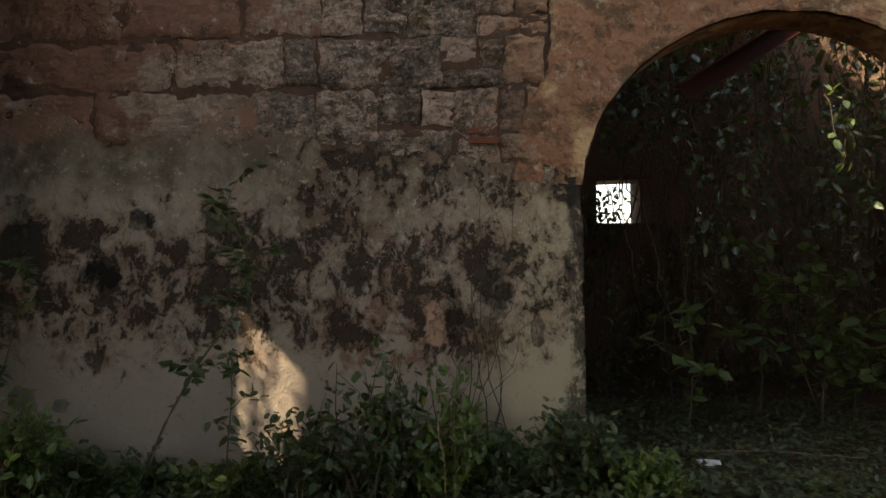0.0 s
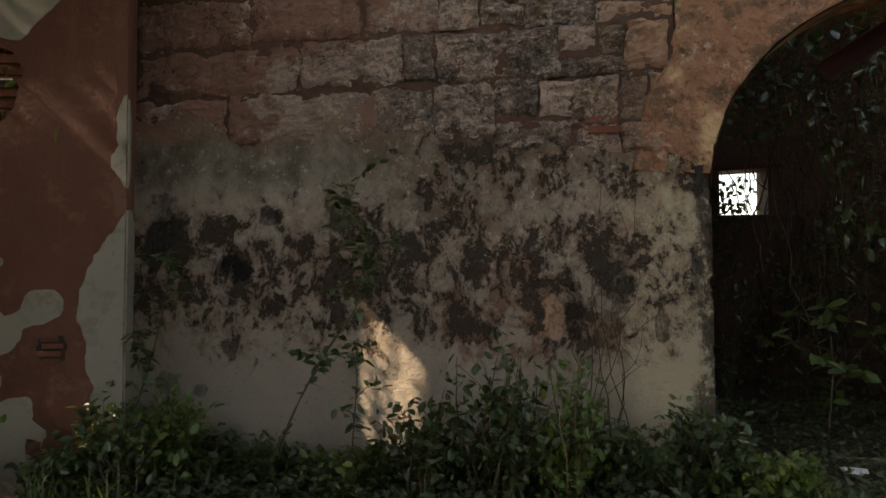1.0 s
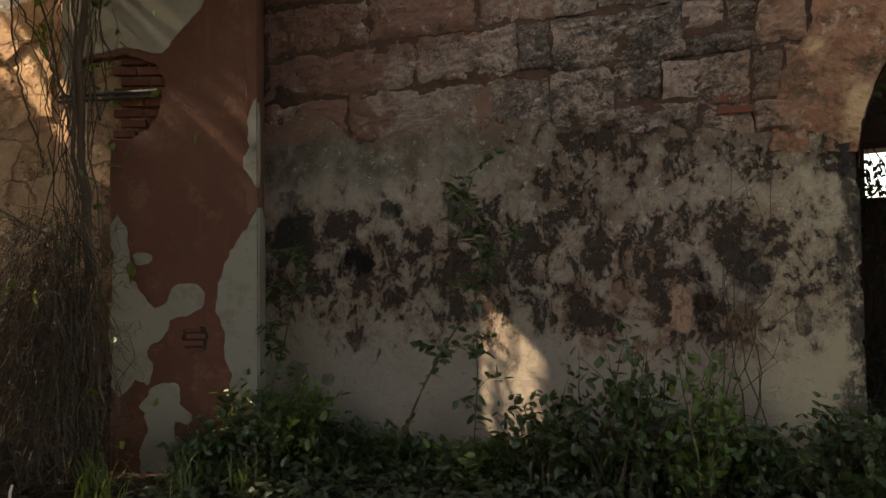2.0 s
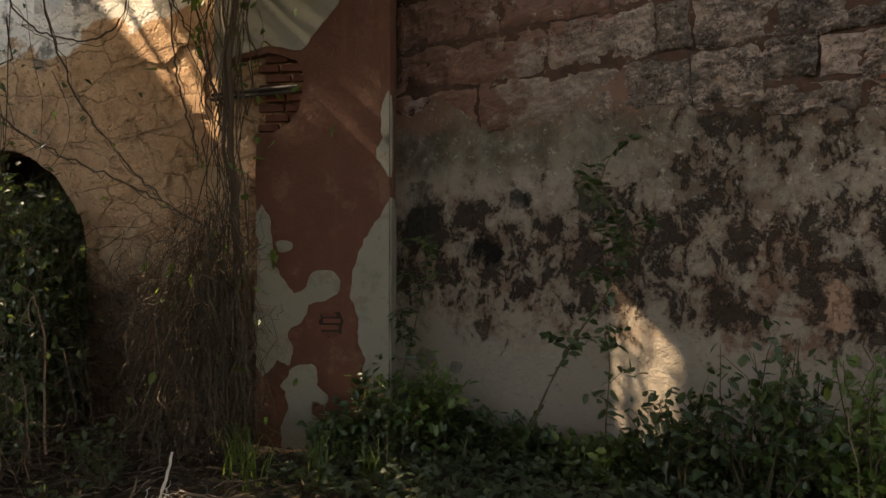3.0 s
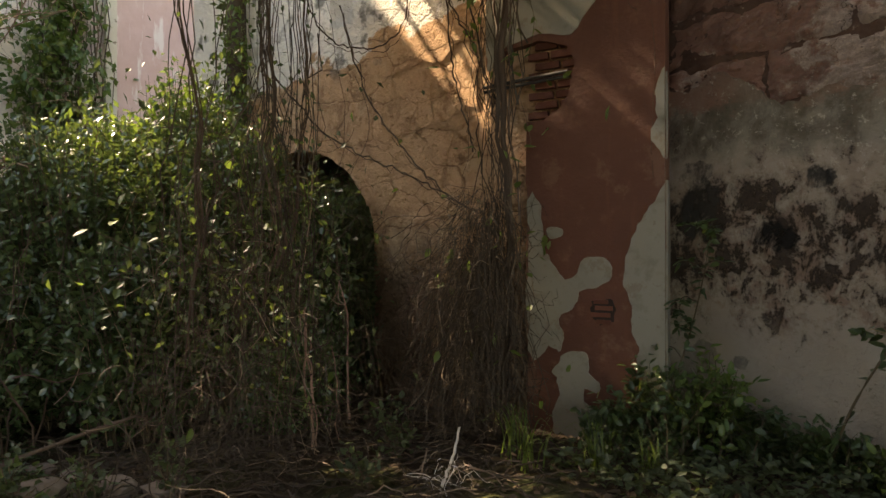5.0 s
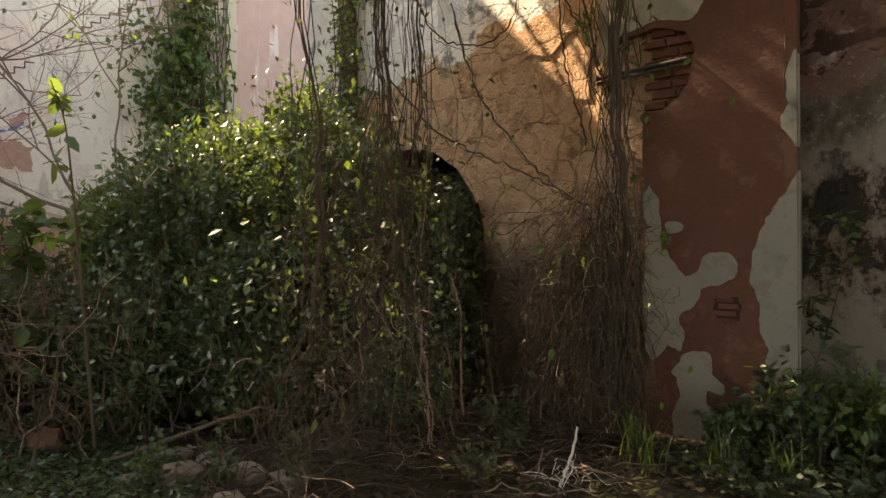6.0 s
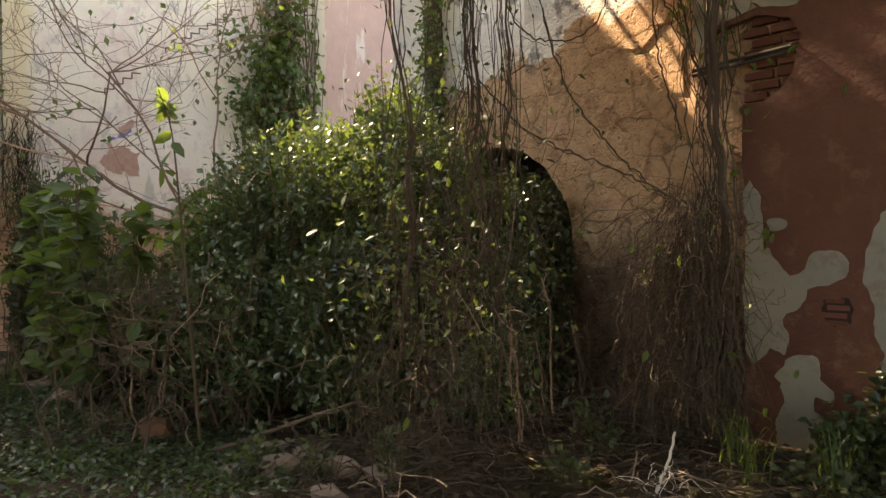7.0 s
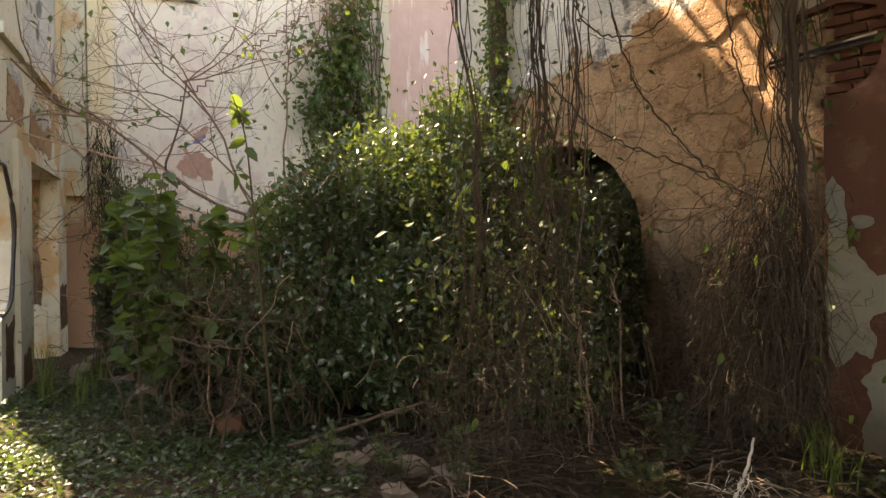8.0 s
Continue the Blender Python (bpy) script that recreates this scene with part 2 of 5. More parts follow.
def mat_farwall():
    n = Nodes("faded_pink_limewash")
    z, y = n.axis(2), n.axis(1)
    big, mid, fine = n.noise(0.9, 6, 0.65), n.noise(3.2, 8, 0.7), n.noise(14, 6, 0.7)
    c = n.mix(mid, (0.72, 0.63, 0.52), (0.90, 0.83, 0.71))
    c = n.mix(n.mul(n.step(n.add(n.mul(big, 0.7), n.mul(mid, 0.3)), 0.50, 0.58), 0.75), c, (0.70, 0.55, 0.49))
    c = n.mix(n.mul(n.step(n.add(n.mul(n.noise(1.7, 6, 0.7), 0.6), n.mul(fine, 0.4)), 0.54, 0.60), 0.65), c, (0.44, 0.40, 0.37))
    c = n.mix(n.mul(n.step(n.noise(1, 6, 0.65, n.stretch(5, 5, 0.8)), 0.57, 0.66), 0.5), c, (0.36, 0.33, 0.30))
    c = n.mix(n.step(n.noise(8, 6, 0.7), 0.66, 0.70), c, (0.38, 0.22, 0.15))
    c = n.mix(n.mul(n.step(n.add(y, n.mul(mid, 0.4)), -1.35, -1.6), 0.8), c, (0.72, 0.60, 0.38))
    c = n.mix(n.step(n.add(z, mid), 2.6, 2.2), c, (0.48, 0.28, 0.18))
    return n.done(c, 0.93, n.add(mid, n.mul(fine, 0.4)), 0.03, 0.7, 0.2)


def mat_pinkwall():
    n = Nodes("pink_streaked_limewash")
    mid, st = n.noise(5, 6), n.noise(1, 5, 0.65, n.stretch(7, 7, 1.2))
    c = n.mix(mid, (0.50, 0.33, 0.28), (0.66, 0.48, 0.42))
    c = n.mix(n.step(st, 0.55, 0.66), c, (0.72, 0.64, 0.57))
    return n.done(c, 0.93, mid, 0.015, 0.5, 0.2)


def mat_creamwall():
    n = Nodes("cream_limewash")
    big, mid, fine = n.noise(1.1, 5), n.noise(5, 6, 0.65), n.noise(25, 5)
    c = n.mix(mid, (0.50, 0.45, 0.32), (0.68, 0.64, 0.52))
    c = n.mix(n.step(big, 0.54, 0.64), c, (0.52, 0.34, 0.18))
    c = n.mix(n.mul(n.step(n.noise(9, 5), 0.62, 0.68), 0.8), c, (0.16, 0.12, 0.08))
    return n.done(c, 0.92, n.add(mid, n.mul(fine, 0.3)), 0.015, 0.7, 0.2)


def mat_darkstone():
    n = Nodes("dark_room_masonry")
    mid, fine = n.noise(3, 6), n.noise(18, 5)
    # Dark brown carries the gloom of the rooms in its base colour.
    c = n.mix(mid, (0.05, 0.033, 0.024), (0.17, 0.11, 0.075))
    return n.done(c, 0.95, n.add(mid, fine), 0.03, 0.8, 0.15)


def mat_brick():
    n = Nodes("thin_red_brick")
    f = n.noise(30, 5, 0.7)
    c = n.mix(n.each(), (0.085, 0.030, 0.020), (0.165, 0.060, 0.038))
    return n.done(n.mix(n.mul(f, 0.6), c, (0.13, 0.060, 0.042)), 0.95, f, 0.01, 0.8, 0.15)


def mat_soil():
    n = Nodes("litter_strewn_soil")
    big, mid, fine = n.noise(0.8, 4), n.noise(7, 6, 0.7), n.noise(40, 5, 0.7)
    c = n.mix(mid, (0.026, 0.018, 0.012), (0.085, 0.06, 0.04))
    c = n.mix(n.step(big, 0.5, 0.65), c, (0.05, 0.055, 0.022))
    c = n.mix(n.step(fine, 0.58, 0.68), c, (0.14, 0.105, 0.07))
    return n.done(c, 0.96, n.add(mid, n.mul(fine, 0.6)), 0.04, 0.9, 0.1)


def mat_leaf(name, a, b, rough=0.42, glow=0.35, tip=None):
    n = Nodes(name)
    r = n.island()
    c = n.mix(r, a, b)
    if tip:
        c = n.mix(n.step(r, 0.86, 0.94), c, tip)
    f = n.noise(60, 3)
    c = n.mix(n.mul(f, 0.3), c, tuple(v * 0.6 for v in a))
    n.done(c, rough, None, spec=0.5)
    tr = n.t.nodes.new("ShaderNodeBsdfTranslucent")
    bright = n.mix(0.55, c, (0.21, 0.29, 0.04))
    n.put(tr.inputs["Color"], bright)
    m = n.t.nodes.new("ShaderNodeMixShader")
    m.inputs[0].default_value = glow
    n.t.links.new(n.bsdf.outputs[0], m.inputs[1])
    n.t.links.new(tr.outputs[0], m.inputs[2])
    n.t.links.new(m.outputs[0], n.out.inputs["Surface"])
    return n.mat


def mat_bark(name, a, b, rough=0.9):
    n = Nodes(name)
    f, g = n.noise(14, 5, 0.65, n.stretch(3, 3, 0.7)), n.noise(60, 4)
    c = n.mix(f, a, b)
    c = n.mix(n.mul(n.island(), 0.5), c, tuple(min(1, v * 1.7) for v in b))
    c = n.mix(n.step(n.island(), 0.88, 0.94, 0, 0.8), c, tuple(min(1, v * 3.2) for v in b))
    return n.done(c, rough, n.add(f, n.mul(g, 0.4)), 0.006, 0.7, 0.2)


def mat_plain(name, a, b, rough=0.6, metal=0.0, scale=12, spec=0.4):
    n = Nodes(name)
    f = n.noise(scale, 5, 0.65)
    n.bsdf.inputs["Metallic"].default_value = metal
    return n.done(n.mix(f, a, b), rough, f, 0.004, 0.5, spec)


PLASTER, ASHLAR, JOINT, ARCH = mat_plaster(), mat_ashlar(), mat_joint(), mat_archstucco()
RUST, PALE, ORANGE, FARWALL, PINK = mat_rustpaint(), mat_palepatch(), mat_orangewall(), mat_farwall(), mat_pinkwall()
BEDDING = mat_bedding()
CREAM, DARK, BRICK, SOIL = mat_creamwall(), mat_darkstone(), mat_brick(), mat_soil()
LEAF = mat_leaf("glossy_green_leaf", (0.040, 0.070, 0.036), (0.095, 0.140, 0.064), 0.17, 0.2)
LEAF_YOUNG = mat_leaf("young_green_leaf", (0.045, 0.095, 0.024), (0.11, 0.165, 0.038), 0.42, 0.34, (0.18, 0.21, 0.04))
# Matt leaf green with shade put into its colour, for growth in dim places.
LEAF_SHADE = mat_leaf("shaded_matt_leaf", (0.028, 0.043, 0.021), (0.066, 0.088, 0.042), 0.6, 0.30)
LEAF_DARK = mat_leaf("dark_green_leaf", (0.018, 0.040, 0.015), (0.052, 0.088, 0.030), 0.36, 0.22)
LEAF_BROAD = mat_leaf("broad_green_leaf", (0.05, 0.095, 0.022), (0.11, 0.16, 0.04), 0.5, 0.45)
LEAF_COVER = mat_leaf("small_glossy_weed_leaf", (0.026, 0.052, 0.023), (0.066, 0.105, 0.044), 0.33, 0.35)
LEAF_MATT = mat_leaf("broad_matt_leaf", (0.035, 0.075, 0.018), (0.075, 0.12, 0.03), 0.65, 0.35)
LEAF_DRY = mat_leaf("dry_brown_leaf", (0.035, 0.022, 0.013), (0.115, 0.075, 0.044), 0.85, 0.12)
GRASS = mat_leaf("grass_blade", (0.05, 0.09, 0.02), (0.12, 0.155, 0.04), 0.5, 0.40)
TWIG = mat_bark("green_brown_twig", (0.035, 0.028, 0.018), (0.09, 0.07, 0.04))
VINE = mat_bark("dry_vine_bark", (0.018, 0.013, 0.009), (0.066, 0.049, 0.034))
STEM = mat_bark("woody_vine_bark", (0.022, 0.015, 0.011), (0.095, 0.066, 0.046))
BRANCH = mat_bark("reddish_branch_bark", (0.085, 0.048, 0.034), (0.22, 0.14, 0.10))
STICKWOOD = mat_bark("bleached_wood", (0.28, 0.23, 0.18), (0.50, 0.44, 0.37))
STEEL = mat_plain("red_oxide_paint", (0.035, 0.008, 0.006), (0.10, 0.022, 0.016), 0.55, 0.0, 9)
PIPE = mat_plain("black_pipe", (0.015, 0.014, 0.014), (0.05, 0.045, 0.04), 0.35)
ROCK = mat_plain("rubble_stone", (0.07, 0.05, 0.036), (0.24, 0.19, 0.145), 0.95, 0.0, 8, 0.2)
CLAY = mat_plain("reddish_rubble_stone", (0.07, 0.032, 0.018), (0.15, 0.08, 0.045), 0.95, 0.0, 8, 0.2)
BAG = mat_plain("white_plastic_film", (0.55, 0.56, 0.58), (0.75, 0.76, 0.78), 0.3)
BLUE = mat_plain("blue_paint", (0.10, 0.11, 0.26), (0.26, 0.25, 0.40), 0.8)
REDPAINT = mat_plain("brick_red_paint", (0.34, 0.15, 0.10), (0.60, 0.40, 0.32), 0.85)
WOOD = mat_bark("weathered_timber", (0.10, 0.085, 0.07), (0.30, 0.26, 0.21))


# ---- geometry helpers ----
def unit(v):
    v = np.asarray(v, float)
    return v / np.maximum(np.linalg.norm(v, axis=-1, keepdims=True), 1e-9)


class Acc:
    """Gathers tubes, leaves and boxes as vertices and faces for one mesh."""

    def __init__(self):
        self.v, self.f, self.n = [], [], 0

    def add(self, verts, faces):
        verts = np.asarray(verts, float).reshape(-1, 3)
        self.v.append(verts)
        self.f.extend([tuple(int(i) + self.n for i in f) for f in faces])
        self.n += len(verts)

    def tube(self, pts, radii, sides=5):
        pts = np.asarray(pts, float)
        k = len(pts)
        radii = np.broadcast_to(np.asarray(radii, float), (k,))
        d = unit(np.gradient(pts, axis=0))
        side = unit(np.cross(d, np.where(np.abs(d[:, 2:3]) > 0.9, [[1.0, 0, 0]], [[0, 0, 1.0]])))
        up = np.cross(side, d)
        a = np.linspace(0, 2 * np.pi, sides, endpoint=False)
        ring = pts[:, None] + radii[:, None, None] * (np.cos(a)[None, :, None] * side[:, None] + np.sin(a)[None, :, None] * up[:, None])
        faces = [(i * sides + j, i * sides + (j + 1) % sides, (i + 1) * sides + (j + 1) % sides, (i + 1) * sides + j) for i in range(k - 1) for j in range(sides)]
        faces += [tuple(range(sides - 1, -1, -1)), tuple(range((k - 1) * sides, k * sides))]
        self.add(ring.reshape(-1, 3), faces)

    def leaves(self, pos, ahead, length, width, droop=0.25, fine=True):
        """Folded leaves at pos, pointing along ahead, with random roll."""
        pos, ahead = np.asarray(pos, float), unit(ahead)
        k = len(pos)
        length = np.broadcast_to(length, (k,))[:, None]
        width = np.broadcast_to(width, (k,))[:, None]
        flat = RNG.normal(0, 0.55, (k, 3)) + [0, 0, 1.0]
        side = unit(np.cross(ahead, flat))
        nor = np.cross(side, ahead)
        b = pos
        m = pos + ahead * length * 0.5 - nor * width * 0.18
        t = pos + ahead * length - nor * length * droop
        if fine:
            r1, l1 = (pos + ahead * length * 0.28 + s * side * width * 0.46 + nor * width * 0.05 for s in (1, -1))
            r2, l2 = (pos + ahead * length * 0.66 + s * side * width * 0.42 - nor * length * droop * 0.4 for s in (1, -1))
            v = np.stack([b, r1, r2, t, l2, l1, m], 1).reshape(-1, 3)
            i = np.arange(k)[:, None] * 7 + self.n
            f = np.concatenate([i + [0, 1, 2, 6], i + [6, 2, 3, 4], i + [0, 6, 4, 5]]).tolist()
        else:
            r, l = (pos + ahead * length * 0.45 + s * side * width * 0.5 for s in (1, -1))
            v = np.stack([b, r, t, l, m], 1).reshape(-1, 3)
            i = np.arange(k)[:, None] * 5 + self.n
            f = np.concatenate([i + [0, 1, 2, 4], i + [0, 4, 2, 3]]).tolist()
        self.v.append(v)
        self.f.extend(f)
        self.n += len(v)

    def blob(self, c, size, rough=0.25, seed=0):
        """A rounded, knocked-about lump of stone."""
        bm = bmesh.new()
        bmesh.ops.create_icosphere(bm, subdivisions=2, radius=1)
        off = Vector((seed * 3.7, seed * 1.3, seed * 2.1))
        vs = []
        for v in bm.verts:
            k = 1 + rough * noise.noise(v.co * 1.6 + off) * 1.6
            p = Vector((max(-0.8, min(0.8, q)) for q in v.co)) * k
            vs.append([c[i] + p[i] * size[i] for i in range(3)])
        self.add(vs, [[v.index for v in f.verts] for f in bm.faces])
        bm.free()

    def mesh(self, name, mat, smooth=False):
        me = bpy.data.meshes.new(name)
        me.from_pydata(np.concatenate(self.v) if self.v else [], [], self.f)
        me.materials.append(mat)
        if smooth:
            me.polygons.foreach_set("use_smooth", [True] * len(me.polygons))
        me.update()
        return me


def part(name, source, mat, parent=None, label="", smooth=False):
    """Links an Acc or a bmesh as one mesh object, under a thing or a part if one is given."""
    if isinstance(source, Acc):
        me = source.mesh(name, mat, smooth)
    else:
        me = bpy.data.meshes.new(name)
        source.to_mesh(me)
        source.free()
        me.materials.append(mat)
        if smooth:
            me.polygons.foreach_set("use_smooth", [True] * len(me.polygons))
    ob = new(name, me)
    if parent:
        ob.parent = parent
    return tagged(ob, label)


def thing(name, at, label, category, group="", kind=""):
    ob = new(name)
    ob.location = at
    bpy.context.view_layer.update()
    return tagged(ob, label, category, group, kind)


def under(ob, base):
    """Parents a part that was built in world space to a thing that stands elsewhere."""
    ob.parent = base
    ob.matrix_parent_inverse = Matrix.Translation(base.location).inverted()
    return ob


class Plane:
    """An upright wall face: from a to b in plan, seen from the side on which its normal points."""

    def __init__(self, a, b):
        self.a = np.array([*a, 0.0])
        self.u = unit(np.array([b[0] - a[0], b[1] - a[1], 0.0]))
        self.n = np.array([self.u[1], -self.u[0], 0.0])

    def at(self, x, z, out=0.0):
        """The place on the face with that world x, or y for a face that runs along y."""
        s = (x - self.a[0]) / self.u[0] if abs(self.u[0]) > 0.5 else (x - self.a[1]) / self.u[1]
        return self.a + self.u * s + self.n * out + np.array([0, 0, z])

    def slab(self, outline, front, back):
        """A bmesh of the outline (x or y along the wall, z), from front to back (metres out of the face)."""
        bm = bmesh.new()
        f = [bm.verts.new(self.at(x, z, front)) for x, z in outline]
        b = [bm.verts.new(self.at(x, z, back)) for x, z in outline]
        k = len(f)
        for i, j, l in tessellate_polygon([[Vector((x, z, 0)) for x, z in outline]]):
            bm.faces.new((f[i], f[j], f[l])), bm.faces.new((b[l], b[j], b[i]))
        for i in range(k):
            bm.faces.new((f[(i + 1) % k], f[i], b[i], b[(i + 1) % k]))
        bmesh.ops.recalc_face_normals(bm, faces=bm.faces)
        return bm


def ragged(points, wob, seed, step=0.035):
    """Breaks the straight lines of an outline into small uneven pieces."""
    out, k = [], len(points)
    for i in range(k):
        a, b = np.array(points[i], float), np.array(points[(i + 1) % k], float)
        m = max(1, int(np.linalg.norm(b - a) / step))
        for j in range(m):
            p = a + (b - a) * j / m
            w = noise.noise_vector(Vector((p[0] * 4 + seed, p[1] * 4, seed))) * wob + noise.noise_vector(Vector((p[0] * 17 + seed, p[1] * 17, seed))) * wob * 0.45
            out.append((p[0] + w.x, p[1] + w.y))
    return out


def rounded(points, count=6):
    """A closed outline with its corners flowing into one another."""
    p, k, out = np.array(points, float), len(points), []
    for i in range(k):
        a, b, c, d = p[i - 1], p[i], p[(i + 1) % k], p[(i + 2) % k]
        for t in np.linspace(0, 1, count, endpoint=False):
            out.append(tuple(0.5 * (2 * b + (c - a) * t + (2 * a - 5 * b + 4 * c - d) * t * t + (3 * b - a - 3 * c + d) * t ** 3)))
    return out


def arch_line(cx, half, spring, rise, count=24):
    return [(cx - half * math.cos(math.pi * i / count), spring + rise * math.sin(math.pi * i / count)) for i in range(count + 1)]


def strand(a, b, sag=0.0, jitter=0.03, count=9):
    a, b = np.array(a, float), np.array(b, float)
    s = np.linspace(0, 1, count)[:, None]
    p = a + (b - a) * s
    p[:, 2] -= sag * 4 * (s * (1 - s))[:, 0]
    w = np.cumsum(RNG.normal(0, jitter, (count, 3)), axis=0)
    w -= s * w[-1]
    return p + w


def tangle(c, reach, steps=6, down=0.05):
    """A wandering, looping thin stem from a place."""
    d, q = unit(RNG.normal(0, 1, 3)), [np.array(c, float)]
    for i in range(steps):
        d = unit(d + RNG.normal(0, 0.75, 3) - [0, 0, down])
        q.append(q[-1] + d * reach / steps)
        q[-1][2] = max(q[-1][2], 0.02)
    return spline(q, 18)


def spline(points, count=24):
    """A smooth line through the points."""
    p = np.array(points, float)
    p = np.vstack([2 * p[0] - p[1], p, 2 * p[-1] - p[-2]])
    out = []
    for i in range(1, len(p) - 2):
        for s in np.linspace(0, 1, max(2, count // (len(p) - 3)), endpoint=i == len(p) - 3):
            a, b, c, d = p[i - 1], p[i], p[i + 1], p[i + 2]
            out.append(0.5 * (2 * b + (c - a) * s + (2 * a - 5 * b + 4 * c - d) * s * s + (3 * b - a - 3 * c + d) * s ** 3))
    return np.array(out)


def foliage(stems, crown, base, centre, radius, twigs, per, size, stem_r=0.006, low=0.3, fine=True, upright=0.5, spread=0.15):
    """Arched twigs from a base into an ellipsoid, with leaves along their outer part."""
    base, centre, radius = np.array(base, float), np.array(centre, float), np.array(radius, float)
    pos, ahead = [], []
    for _ in range(twigs):
        d = unit(RNG.normal(0, 1, 3))
        tip = centre + d * radius * RNG.uniform(0.45, 1.0) ** 0.6
        tip[2] = max(tip[2], base[2] + 0.08)
        foot = base + np.array([*(RNG.normal(0, spread, 2)), 0.0])
        mid = foot + (tip - foot) * 0.5 + np.array([0, 0, abs(tip[2] - foot[2]) * 0.25 * upright]) + RNG.normal(0, 0.04, 3)
        s = np.linspace(0, 1, 7)[:, None]
        line = (1 - s) ** 2 * foot + 2 * s * (1 - s) * mid + s ** 2 * tip + RNG.normal(0, 0.012, (7, 3)) * s
        stems.tube(line, np.linspace(stem_r, stem_r * 0.3, 7), 4)
        u = RNG.uniform(low, 1.0, per)[:, None]
        q = (1 - u) ** 2 * foot + 2 * u * (1 - u) * mid + u ** 2 * tip
        way = unit(tip - foot)
        pos.append(q + RNG.normal(0, size * 0.55, (per, 3)))
        ahead.append(RNG.normal(0, 0.8, (per, 3)) + way * 0.6)
    pos, ahead = np.concatenate(pos), np.concatenate(ahead)
    keep = pos[:, 2] > 0.01
    pos, ahead = pos[keep], ahead[keep]
    ln = size * RNG.uniform(0.55, 1.25, len(pos))
    crown.leaves(pos, ahead, ln, ln * RNG.uniform(0.48, 0.68, len(pos)), fine=fine)


# ---- ground ----
def ground_height(x, y):
    n = 0.05 * noise.noise(Vector((x * 0.7, y * 0.7, 3))) + 0.025 * noise.noise(Vector((x * 2.7, y * 2.7, 8)))
    return n - 0.02


def build_ground():
    xs = np.concatenate([[-400, -120, -50, -25], np.arange(-16, 9.01, 0.16), [16, 40, 120, 400]])
    ys = np.concatenate([[-400, -120, -40, -14], np.arange(-6, 11.01, 0.16), [18, 40, 120, 400]])
    v = [(x, y, ground_height(x, y)) for y in ys for x in xs]
    w = len(xs)
    f = [(j * w + i, j * w + i + 1, (j + 1) * w + i + 1, (j + 1) * w + i) for j in range(len(ys) - 1) for i in range(w - 1)]
    a = Acc()
    a.add(v, f)
    tagged(part("ground", a, SOIL, smooth=True), "dark soil strewn with leaf litter and roots", "ground", kind="structure")


build_ground()

# ---- the mouldy wall with the big arch ----
FACE_A = Plane((-3.27, 4.22), (6.5, 4.22))
ARCH_X, ARCH_HALF, SPRING, RISE = 2.50, 1.555, 1.98, 1.38


